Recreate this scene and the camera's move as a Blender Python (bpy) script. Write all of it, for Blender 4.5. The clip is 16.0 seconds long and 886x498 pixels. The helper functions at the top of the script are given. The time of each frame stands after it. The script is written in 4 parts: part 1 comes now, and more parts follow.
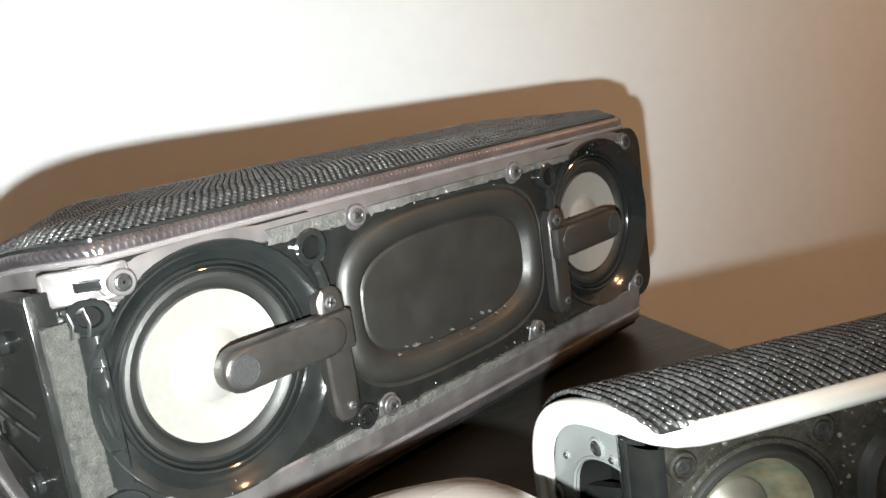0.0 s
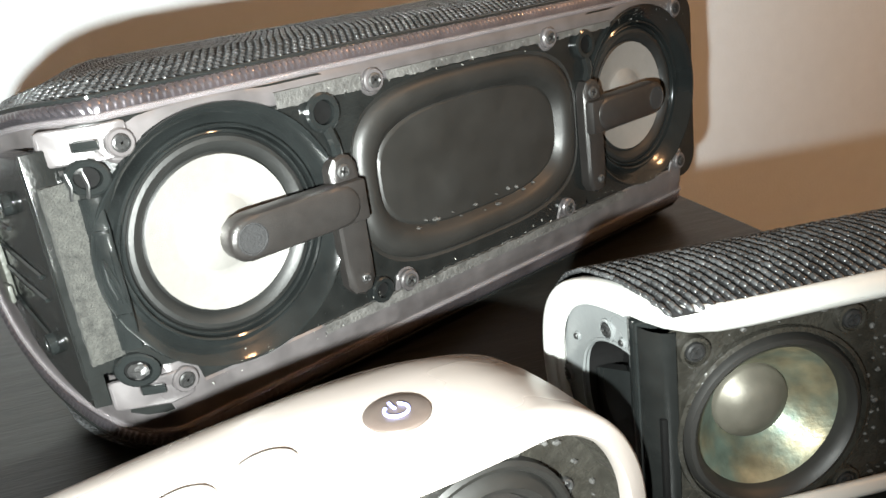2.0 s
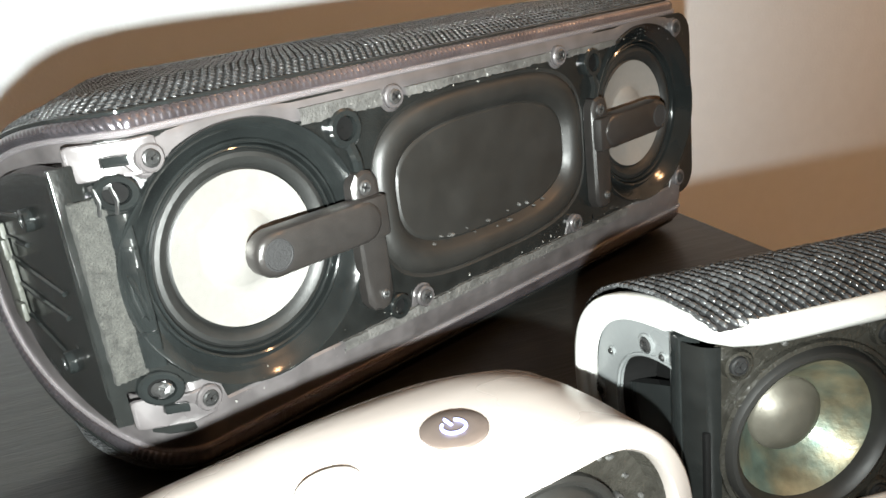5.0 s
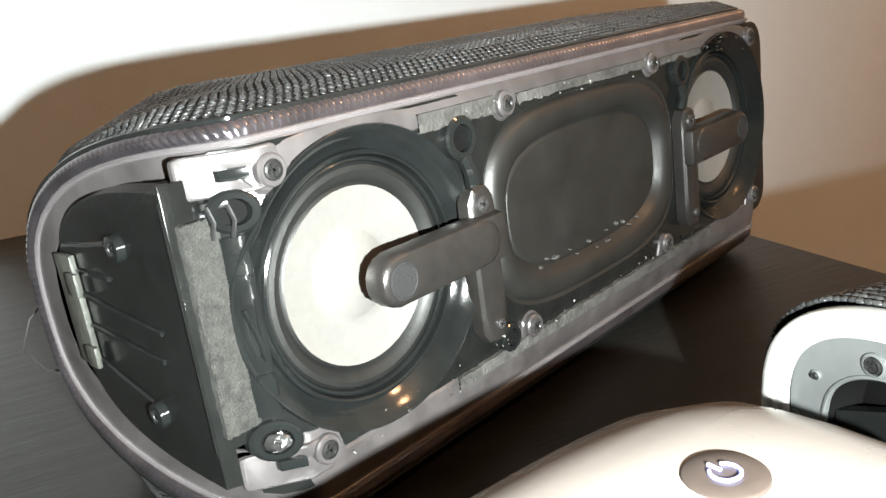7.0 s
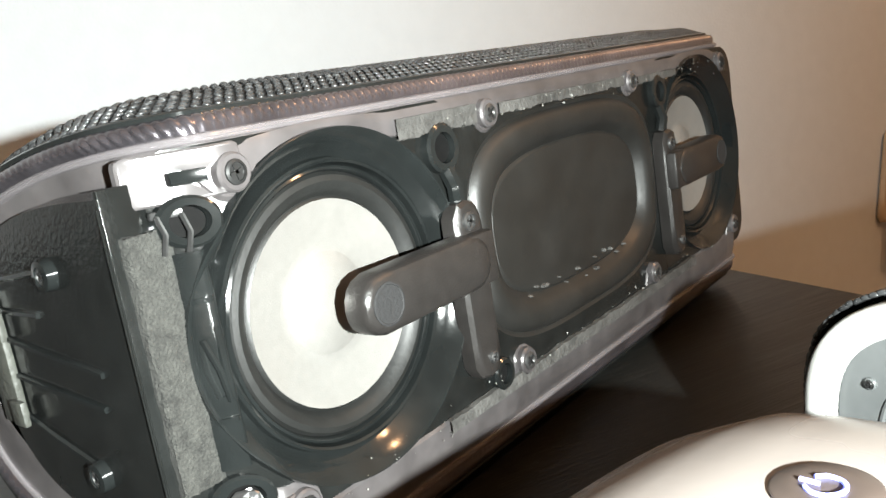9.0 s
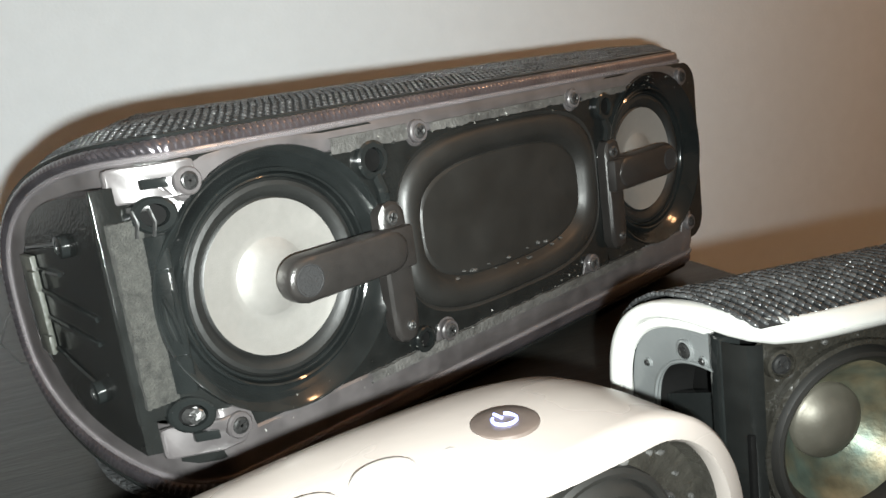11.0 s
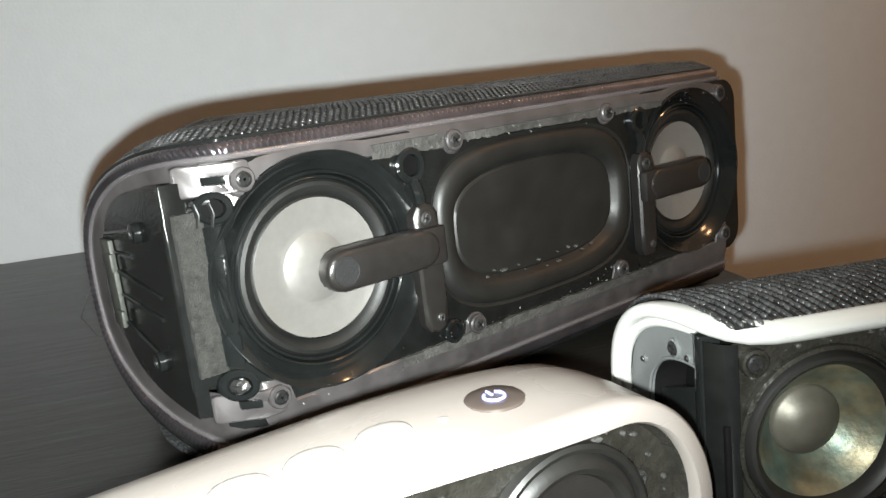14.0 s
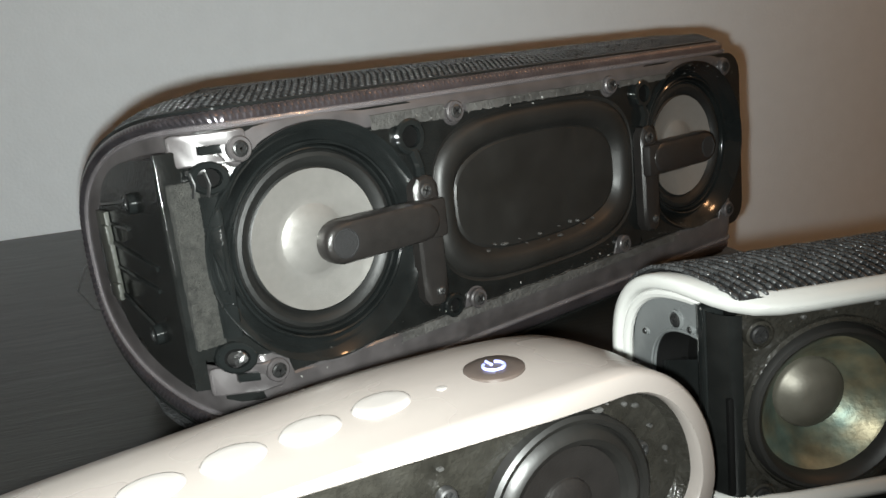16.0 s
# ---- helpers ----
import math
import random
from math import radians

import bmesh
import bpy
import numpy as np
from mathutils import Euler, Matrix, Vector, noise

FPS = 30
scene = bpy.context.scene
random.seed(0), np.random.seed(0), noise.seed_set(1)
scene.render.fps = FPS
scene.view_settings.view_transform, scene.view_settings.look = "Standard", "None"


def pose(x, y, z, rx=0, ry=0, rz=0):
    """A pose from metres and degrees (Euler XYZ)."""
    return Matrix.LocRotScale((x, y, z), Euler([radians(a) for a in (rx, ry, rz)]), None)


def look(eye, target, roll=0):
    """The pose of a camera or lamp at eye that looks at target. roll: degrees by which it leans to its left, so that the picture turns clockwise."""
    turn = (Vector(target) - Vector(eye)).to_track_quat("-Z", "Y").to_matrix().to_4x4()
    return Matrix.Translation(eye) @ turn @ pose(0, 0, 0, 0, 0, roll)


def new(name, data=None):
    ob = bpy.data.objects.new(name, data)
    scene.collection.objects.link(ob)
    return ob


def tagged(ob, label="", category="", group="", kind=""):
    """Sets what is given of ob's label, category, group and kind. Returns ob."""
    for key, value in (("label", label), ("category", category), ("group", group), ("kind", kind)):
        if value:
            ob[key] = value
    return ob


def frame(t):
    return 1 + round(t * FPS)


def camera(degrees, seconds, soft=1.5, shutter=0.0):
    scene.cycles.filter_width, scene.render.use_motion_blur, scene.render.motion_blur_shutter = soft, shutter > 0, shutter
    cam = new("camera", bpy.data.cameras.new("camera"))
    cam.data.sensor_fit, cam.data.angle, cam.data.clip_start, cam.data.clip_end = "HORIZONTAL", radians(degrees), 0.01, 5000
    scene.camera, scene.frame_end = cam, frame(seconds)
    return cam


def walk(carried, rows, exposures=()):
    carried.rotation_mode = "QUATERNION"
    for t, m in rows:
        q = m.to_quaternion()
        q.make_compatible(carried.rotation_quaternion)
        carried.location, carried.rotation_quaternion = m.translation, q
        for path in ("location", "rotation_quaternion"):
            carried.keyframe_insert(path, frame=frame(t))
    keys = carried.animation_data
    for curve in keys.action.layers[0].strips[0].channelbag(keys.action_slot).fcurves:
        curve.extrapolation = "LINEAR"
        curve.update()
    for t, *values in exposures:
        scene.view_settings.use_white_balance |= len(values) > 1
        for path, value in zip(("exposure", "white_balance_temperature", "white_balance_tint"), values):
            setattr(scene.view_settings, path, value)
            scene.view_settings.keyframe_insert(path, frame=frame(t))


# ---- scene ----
cam = camera(57.5, 16.0, soft=1.5)
PATH = [
    (0, (-0.15723, -0.19972, 0.87946), (0.04705, 0.01148, 0.81894), -8.18),
    (0.5, (-0.15204, -0.18866, 0.88357), (0.03695, 0.03592, 0.82151), -7.17),
    (1, (-0.14529, -0.18370, 0.88076), (0.04151, 0.04087, 0.81238), -7.33),
    (1.5, (-0.14378, -0.19123, 0.87680), (0.03660, 0.02847, 0.78091), -6.88),
    (2, (-0.14316, -0.19836, 0.87262), (0.03516, 0.02114, 0.77249), -7.95),
    (2.5, (-0.14251, -0.19111, 0.87330), (0.03855, 0.02586, 0.77260), -7.87),
    (3, (-0.14331, -0.19308, 0.87594), (0.04386, 0.01639, 0.77066), -6.79),
    (3.2, (-0.14281, -0.19570, 0.87252), (0.04422, 0.01507, 0.76958), -7.35),
    (5.3, (-0.15940, -0.18346, 0.87594), (0.02919, 0.02936, 0.78033), -7.07),
    (5.5, (-0.16284, -0.17981, 0.87969), (0.02509, 0.03416, 0.78535), -6.89),
    (6, (-0.17061, -0.17336, 0.87570), (0.02159, 0.04242, 0.79509), -7.75),
    (6.5, (-0.17486, -0.15508, 0.87238), (0.02071, 0.05822, 0.79328), -8.43),
    (7, (-0.16980, -0.13977, 0.86777), (0.03345, 0.06435, 0.78396), -8.02),
    (7.5, (-0.16787, -0.13216, 0.86300), (0.04090, 0.06656, 0.77979), -8.35),
    (8, (-0.16591, -0.12715, 0.85995), (0.04867, 0.06897, 0.78583), -8.64),
    (8.5, (-0.16444, -0.12533, 0.85669), (0.05523, 0.06872, 0.79278), -8.82),
    (9, (-0.16261, -0.11847, 0.85140), (0.06067, 0.07259, 0.79105), -9.21),
    (9.5, (-0.16221, -0.11750, 0.84986), (0.06345, 0.07103, 0.79040), -9.02),
    (9.7, (-0.16262, -0.11969, 0.85038), (0.06365, 0.06826, 0.79139), -9.03),
    (11.8, (-0.17170, -0.21064, 0.86545), (0.00880, 0.01833, 0.79481), -6.20),
    (12, (-0.17257, -0.21021, 0.86496), (0.00671, 0.02000, 0.79523), -5.85),
    (12.5, (-0.17206, -0.20721, 0.86186), (0.00668, 0.02446, 0.79571), -5.48),
    (13, (-0.17190, -0.20706, 0.86307), (0.00718, 0.02449, 0.79737), -5.81),
    (13.5, (-0.17241, -0.20860, 0.86380), (0.00717, 0.02277, 0.79883), -5.87),
    (14, (-0.17273, -0.21011, 0.86388), (0.00716, 0.02153, 0.80080), -6.56),
    (14.5, (-0.17251, -0.20967, 0.86287), (0.00632, 0.02324, 0.80147), -6.79),
    (15, (-0.17105, -0.20634, 0.86189), (0.00766, 0.02592, 0.79771), -6.37),
    (15.5, (-0.17069, -0.20779, 0.86045), (0.00682, 0.02435, 0.79263), -6.52),
    (16, (-0.17109, -0.20820, 0.86044), (0.00685, 0.02304, 0.79069), -6.45),
]
EXPOSURES = [(0.0, 0.86), (3.2, 0.92), (5.5, 0.86), (7.0, 0.84), (9.7, 0.66), (11.8, -0.02), (15.0, -0.04), (16.0, -0.56)]
walk(cam, [(t, look(eye, target, roll)) for t, eye, target, roll in PATH], EXPOSURES)

# ---- world and lights ----
world = bpy.data.worlds.new("world")
scene.world = world
world.use_nodes = True
world.node_tree.nodes["Background"].inputs[0].default_value = (1.0, 0.62, 0.36, 1)
world.node_tree.nodes["Background"].inputs[1].default_value = 0.02


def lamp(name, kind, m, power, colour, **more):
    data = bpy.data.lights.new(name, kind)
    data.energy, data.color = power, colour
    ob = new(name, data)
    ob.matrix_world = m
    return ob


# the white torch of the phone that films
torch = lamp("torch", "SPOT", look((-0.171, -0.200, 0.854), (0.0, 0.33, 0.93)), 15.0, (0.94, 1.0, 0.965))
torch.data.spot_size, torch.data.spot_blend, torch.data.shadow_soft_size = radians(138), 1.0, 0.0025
# the warm lamp under the ceiling
TABLE = 0.75
ROOM = pose(-0.053, 0.553, 0, 0, 0, -26)
bulb = lamp("ceiling_bulb", "POINT", ROOM @ pose(1.45, -1.0, 2.1), 15.0, (1.0, 0.54, 0.26))
bulb.data.shadow_soft_size = 0.06


# ---- materials ----
def material(name, colour, rough=0.5, metal=0.0, grain=0.0, scale=200.0, bump=0.0, bump_scale=600.0, spec=0.5,
             coat=0.0, through_light=0.0, rough_var=0.0, stretch=(1, 1, 1), random_part=0.0, ior=1.46):
    m = bpy.data.materials.new(name)
    m.use_nodes = True
    nt = m.node_tree
    b = nt.nodes["Principled BSDF"]
    b.inputs["Base Color"].default_value = (*colour, 1)
    b.inputs["Roughness"].default_value = rough
    b.inputs["Metallic"].default_value = metal
    b.inputs["Specular IOR Level"].default_value = spec
    b.inputs["Coat Weight"].default_value = coat
    b.inputs["Coat Roughness"].default_value = 0.08
    b.inputs["Transmission Weight"].default_value = through_light
    b.inputs["IOR"].default_value = ior
    co = nt.nodes.new("ShaderNodeTexCoord")
    mp = nt.nodes.new("ShaderNodeMapping")
    mp.inputs["Scale"].default_value = stretch
    nt.links.new(co.outputs["Object"], mp.inputs["Vector"])

    def noise_at(s, detail=4.0):
        n = nt.nodes.new("ShaderNodeTexNoise")
        n.inputs["Scale"].default_value, n.inputs["Detail"].default_value = s, detail
        nt.links.new(mp.outputs["Vector"], n.inputs["Vector"])
        return n

    if grain:
        fine, broad = noise_at(scale), noise_at(scale * 0.13, 2.0)
        mix = nt.nodes.new("ShaderNodeMath")
        mix.operation = "ADD"
        nt.links.new(fine.outputs["Fac"], mix.inputs[0])
        nt.links.new(broad.outputs["Fac"], mix.inputs[1])
        ramp = nt.nodes.new("ShaderNodeMapRange")
        ramp.inputs["From Min"].default_value, ramp.inputs["From Max"].default_value = 0.65, 1.35
        ramp.inputs["To Min"].default_value, ramp.inputs["To Max"].default_value = 1 - grain, 1 + grain
        nt.links.new(mix.outputs[0], ramp.inputs["Value"])
        tint = nt.nodes.new("ShaderNodeVectorMath")
        tint.operation = "SCALE"
        tint.inputs[0].default_value = colour
        last = ramp.outputs[0]
        if random_part:
            info = nt.nodes.new("ShaderNodeNewGeometry")
            rr = nt.nodes.new("ShaderNodeMapRange")
            rr.inputs["To Min"].default_value, rr.inputs["To Max"].default_value = 1 - random_part, 1 + random_part
            nt.links.new(info.outputs["Random Per Island"], rr.inputs["Value"])
            times = nt.nodes.new("ShaderNodeMath")
            times.operation = "MULTIPLY"
            nt.links.new(last, times.inputs[0])
            nt.links.new(rr.outputs[0], times.inputs[1])
            last = times.outputs[0]
        nt.links.new(last, tint.inputs["Scale"])
        nt.links.new(tint.outputs[0], b.inputs["Base Color"])
    if rough_var:
        n = noise_at(scale * 0.35, 3.0)
        rr = nt.nodes.new("ShaderNodeMapRange")
        rr.inputs["From Min"].default_value, rr.inputs["From Max"].default_value = 0.3, 0.7
        rr.inputs["To Min"].default_value, rr.inputs["To Max"].default_value = max(0.02, rough - rough_var), rough + rough_var
        nt.links.new(n.outputs["Fac"], rr.inputs["Value"])
        nt.links.new(rr.outputs[0], b.inputs["Roughness"])
    if bump:
        n = noise_at(bump_scale)
        bp = nt.nodes.new("ShaderNodeBump")
        bp.inputs["Strength"].default_value, bp.inputs["Distance"].default_value = bump, 0.001
        nt.links.new(n.outputs["Fac"], bp.inputs["Height"])
        nt.links.new(bp.outputs[0], b.inputs["Normal"])
    return m


WALL = material("wall_paint", (0.71, 0.76, 0.805), 0.75, grain=0.03, scale=60, bump=0.25, bump_scale=350)
CEILING = material("ceiling_paint", (0.8, 0.79, 0.76), 0.85, grain=0.03, scale=40, bump=0.2, bump_scale=150)
FLOOR = material("oak_floor", (0.26, 0.16, 0.09), 0.45, grain=0.3, scale=18, stretch=(1, 9, 1), bump=0.1, bump_scale=60)
WOOD = material("black_brown_wood", (0.0105, 0.0104, 0.0093), 0.38, grain=0.32, scale=70, stretch=(1.0, 14.0, 1.0), bump=0.18, bump_scale=90, rough_var=0.04, spec=0.45)
BLACK = material("black_plastic", (0.0065, 0.007, 0.0068), 0.17, spec=0.4, grain=0.35, scale=150, bump=0.10, bump_scale=900, rough_var=0.12)
GLOSS = material("glossy_black_plastic", (0.007, 0.008, 0.008), 0.10, grain=0.3, scale=120, rough_var=0.07, bump=0.05, bump_scale=300)
SATIN = material("satin_black_plastic", (0.013, 0.0118, 0.0112), 0.33, grain=0.2, scale=250, bump=0.12, bump_scale=1800)
RUBBER = material("black_rubber", (0.0085, 0.0082, 0.0075), 0.47, grain=0.25, scale=120, bump=0.06, bump_scale=400, rough_var=0.08)
CONE = material("silver_white_cone", (0.235, 0.227, 0.215), 0.34, 0.55, grain=0.05, scale=500, bump=0.10, bump_scale=2500, rough_var=0.06)
CLEAR = material("smoky_clear_plastic", (0.50, 0.46, 0.48), 0.07, grain=0.15, scale=90, through_light=0.85, rough_var=0.10, bump=0.08, bump_scale=250)
STRIP = material("clear_ribbed_plastic", (0.165, 0.152, 0.170), 0.17, 0.88, grain=0.6, scale=70, coat=0.9, rough_var=0.06)
REFLECTOR = material("grey_reflector_foil", (0.14, 0.13, 0.145), 0.35, 0.5, grain=0.5, scale=45, rough_var=0.1)
MATT = material("matt_black_rubber", (0.0060, 0.0063, 0.0060), 0.50, grain=0.25, scale=300, bump=0.08, bump_scale=900)
FLANGE = material("greyed_clear_plastic", (0.060, 0.055, 0.056), 0.38, 0.25, grain=0.45, scale=110, rough_var=0.09, bump=0.05, bump_scale=300, coat=0.5)
DUSTY = material("dusty_torn_plastic", (0.042, 0.041, 0.039), 0.6, grain=0.55, scale=350, bump=0.5, bump_scale=900)
YARN = material("dark_grey_yarn", (0.026, 0.027, 0.028), 0.26, grain=0.35, scale=900, spec=0.6, random_part=0.45)
CLOTH = material("black_backing_cloth", (0.006, 0.006, 0.0065), 0.8, grain=0.3, scale=900, bump=0.3, bump_scale=1500)
FOAM = material("grey_foam_tape", (0.0195, 0.0195, 0.0175), 0.95, grain=0.7, scale=2600, bump=0.9, bump_scale=1600)
STEEL = material("dark_screw_steel", (0.16, 0.16, 0.16), 0.32, 0.9, grain=0.2, scale=800)
BLACKSTEEL = material("black_screw_steel", (0.03, 0.03, 0.03), 0.3, 0.6, grain=0.2, scale=800)
WHITE = material("white_plastic", (0.20, 0.180, 0.167), 0.28, grain=0.02, scale=80, bump=0.03, bump_scale=300, rough_var=0.05)
KEYWHITE = material("white_button_plastic", (0.25, 0.235, 0.225), 0.34, grain=0.03, scale=160)
RIMWHITE = material("white_rim_plastic", (0.33, 0.33, 0.318), 0.38, grain=0.04, scale=160, bump=0.06, bump_scale=500)
GREYPLATE = material("grey_end_plate_plastic", (0.085, 0.090, 0.091), 0.30, grain=0.12, scale=120, bump=0.08, bump_scale=500, rough_var=0.1)
DUSTBLACK = material("dusty_black_plastic", (0.0145, 0.0137, 0.0115), 0.25, grain=0.45, scale=420, bump=0.32, bump_scale=1200, rough_var=0.15)
STEELCONE = material("brushed_grey_cone", (0.22, 0.225, 0.20), 0.44, 0.6, grain=0.45, scale=220, bump=0.12, bump_scale=700, rough_var=0.08)
CAP = material("grey_dust_cap", (0.105, 0.098, 0.080), 0.46, 0.5, grain=0.35, scale=110, bump=0.05, bump_scale=600)
# tarnish on the small cone: teal in places, gold in others
nt = STEELCONE.node_tree
bsdf = nt.nodes["Principled BSDF"]
plain = bsdf.inputs["Base Color"].links[0].from_socket
where = nt.nodes.new("ShaderNodeTexCoord")
spots = nt.nodes.new("ShaderNodeTexNoise")
spots.inputs["Scale"].default_value, spots.inputs["Detail"].default_value = 95.0, 5.0
nt.links.new(where.outputs["Object"], spots.inputs["Vector"])
hues = nt.nodes.new("ShaderNodeValToRGB")
hues.color_ramp.elements[0].position, hues.color_ramp.elements[1].position = 0.38, 0.62
hues.color_ramp.elements[0].color, hues.color_ramp.elements[1].color = (0.42, 0.56, 0.53, 1), (0.80, 0.69, 0.50, 1)
nt.links.new(spots.outputs["Fac"], hues.inputs["Fac"])
tarnish = nt.nodes.new("ShaderNodeVectorMath")
tarnish.operation = "MULTIPLY"
nt.links.new(plain, tarnish.inputs[0])
nt.links.new(hues.outputs["Color"], tarnish.inputs[1])
nt.links.new(tarnish.outputs[0], bsdf.inputs["Base Color"])
GREEN = material("circuit_board", (0.035, 0.036, 0.031), 0.55, grain=0.4, scale=300, bump=0.3, bump_scale=800)
# near-black that paints the shade inside holes; the corner strip has it too
DEEP = material("matt_black_hole_shade", (0.003, 0.003, 0.003), 0.8, spec=0.08, grain=0.2, scale=400)
WIRE = material("black_wire", (0.02, 0.02, 0.02), 0.4, grain=0.2, scale=500)
BUTTON = material("brown_grey_button", (0.050, 0.039, 0.034), 0.35, grain=0.1, scale=400)
GLOW = bpy.data.materials.new("blue_white_glow")
GLOW.use_nodes = True
GLOW.node_tree.nodes["Principled BSDF"].inputs["Base Color"].default_value = (0.25, 0.28, 0.6, 1)
GLOW.node_tree.nodes["Principled BSDF"].inputs["Emission Color"].default_value = (0.22, 0.27, 1.0, 1)
GLOW.node_tree.nodes["Principled BSDF"].inputs["Emission Strength"].default_value = 0.9
OUTLET = material("ivory_outlet_plastic", (0.72, 0.60, 0.44), 0.4, grain=0.04, scale=100)


# ---- mesh helpers ----
def mesh_of(name, verts, faces, mat, smooth=True, sharp=35):
    me = bpy.data.meshes.new(name)
    me.from_pydata([tuple(map(float, v)) for v in verts], [], faces)
    me.materials.append(mat)
    me.update()
    bm = bmesh.new()
    bm.from_mesh(me)
    bmesh.ops.recalc_face_normals(bm, faces=bm.faces)
    bm.to_mesh(me)
    bm.free()
    if smooth:
        me.polygons.foreach_set("use_smooth", [True] * len(me.polygons))
        if len(me.polygons) < 60000:
            me.set_sharp_from_angle(angle=radians(sharp))
    return me


def piece(name, data, parent=None, label="", at=None, kind=""):
    ob = new(name, data)
    if parent is not None:
        ob.parent = parent
    if at is not None:
        ob.matrix_local = at
    return tagged(ob, label, kind=kind)


def loft(loops, closed=True, caps=(False, False)):
    """Vertices and faces of a skin over loops of equal length."""
    n, verts, faces = len(loops[0]), [], []
    for loop in loops:
        verts += [tuple(p) for p in loop]
    for k in range(len(loops) - 1):
        for i in range(n if closed else n - 1):
            j = (i + 1) % n
            faces.append((k * n + i, k * n + j, (k + 1) * n + j, (k + 1) * n + i))
    if caps[0]:
        faces.append(tuple(range(n - 1, -1, -1)))
    if caps[1]:
        faces.append(tuple(range((len(loops) - 1) * n, len(loops) * n)))
    return verts, faces


def join(*sets):
    verts, faces = [], []
    for v, f in sets:
        k = len(verts)
        verts += list(v)
        faces += [tuple(i + k for i in face) for face in f]
    return verts, faces


def moved(vf, m):
    return [tuple(m @ Vector(p)) for p in vf[0]], vf[1]


def superloop(a, b, n, cx, cz, y, count=64):
    """A superellipse in the plane y, seen from the front."""
    out = []
    for i in range(count):
        t = 2 * math.pi * i / count
        c, s = math.cos(t), math.sin(t)
        out.append((cx + a * math.copysign(abs(c) ** (2 / n), c), y, cz + b * math.copysign(abs(s) ** (2 / n), s)))
    return out


def rounded(x0, x1, z0, z1, r, y, count=64):
    """A rounded rectangle in the plane y, its points spread by angle."""
    cx, cz, hx, hz = (x0 + x1) / 2, (z0 + z1) / 2, (x1 - x0) / 2, (z1 - z0) / 2
    out = []
    for i in range(count):
        t = 2 * math.pi * i / count
        c, s = math.cos(t), math.sin(t)
        lo, hi = 0.0, 2 * (hx + hz)
        for _ in range(40):
            mid = (lo + hi) / 2
            px, pz = abs(c) * mid, abs(s) * mid
            qx, qz = max(px - (hx - r), 0), max(pz - (hz - r), 0)
            inside = px <= hx and pz <= hz and (qx * qx + qz * qz <= r * r or px <= hx - r or pz <= hz - r)
            lo, hi = (mid, hi) if inside else (lo, mid)
        out.append((cx + c * lo, y, cz + s * lo))
    return out


def lathe(profile, cx, cz, count=64, sx=1.0, sz=1.0, caps=(False, False)):
    """Rings about the front-to-back axis from pairs of radius and depth."""
    loops = []
    for r, y in profile:
        loops.append([(cx + sx * r * math.cos(2 * math.pi * i / count), y, cz + sz * r * math.sin(2 * math.pi * i / count)) for i in range(count)])
    return loft(loops, True, caps)


def block(x0, x1, y0, y1, z0, z1, bevel=0.0):
    bm = bmesh.new()
    bmesh.ops.create_cube(bm, size=1, matrix=Matrix.Translation(((x0 + x1) / 2, (y0 + y1) / 2, (z0 + z1) / 2)) @ Matrix.Diagonal((x1 - x0, y1 - y0, z1 - z0, 1)))
    if bevel:
        bmesh.ops.bevel(bm, geom=bm.edges[:], offset=bevel, segments=2, affect="EDGES", profile=0.5)
    vf = [v.co[:] for v in bm.verts], [tuple(v.index for v in f.verts) for f in bm.faces]
    bm.free()
    return vf


def tube(points, radius, sides=8, closed=False):
    pts = [Vector(p) for p in points]
    n, loops = len(pts), []
    up = Vector((0.13, 0.21, 0.97)).normalized()
    for i, p in enumerate(pts):
        a, b = pts[(i - 1) % n if closed else max(i - 1, 0)], pts[(i + 1) % n if closed else min(i + 1, n - 1)]
        d = (b - a).normalized()
        u = (up - d * up.dot(d)).normalized()
        up = u
        v = d.cross(u)
        loops.append([p + radius * (math.cos(2 * math.pi * k / sides) * u + math.sin(2 * math.pi * k / sides) * v) for k in range(sides)])
    if closed:
        loops.append(loops[0])
    return loft(loops, True, (not closed, not closed))


def screw(parent, x, y, z, r=0.0024, mat=None, turn=20, m=None):
    """A cross-head screw: domed head, with dark bars laid on as the cut's shade."""
    mat = mat or STEEL
    head = lathe([(r, 0.0012), (r, 0.0), (r * 0.93, -0.0004), (r * 0.72, -0.0006), (r * 0.70, -0.0002), (0.0001, -0.0002)], 0, 0, 20)
    arms = [moved(block(-r * 0.58, r * 0.58, -0.00055, -0.0001, -r * 0.13, r * 0.13), pose(0, 0, 0, 0, a, 0)) for a in (turn, turn + 90)]
    at = pose(x, y, z) if m is None else m
    ob = piece("screw", mesh_of("screw", *head, mat), parent, at=at)
    piece("dark_cross", mesh_of("dark_cross", *join(*arms), BLACKSTEEL, False), ob)
    return ob


# ---- the room ----
def slab(name, u0, u1, v0, v1, z0, z1, mat, label, bevel=0.0):
    ob = piece(name, mesh_of(name, *block(u0, u1, v0, v1, z0, z1, bevel), mat, False))
    ob.matrix_world = ROOM
    return tagged(ob, label, "wall" if "wall" in name else name.split("_")[0], kind="structure")


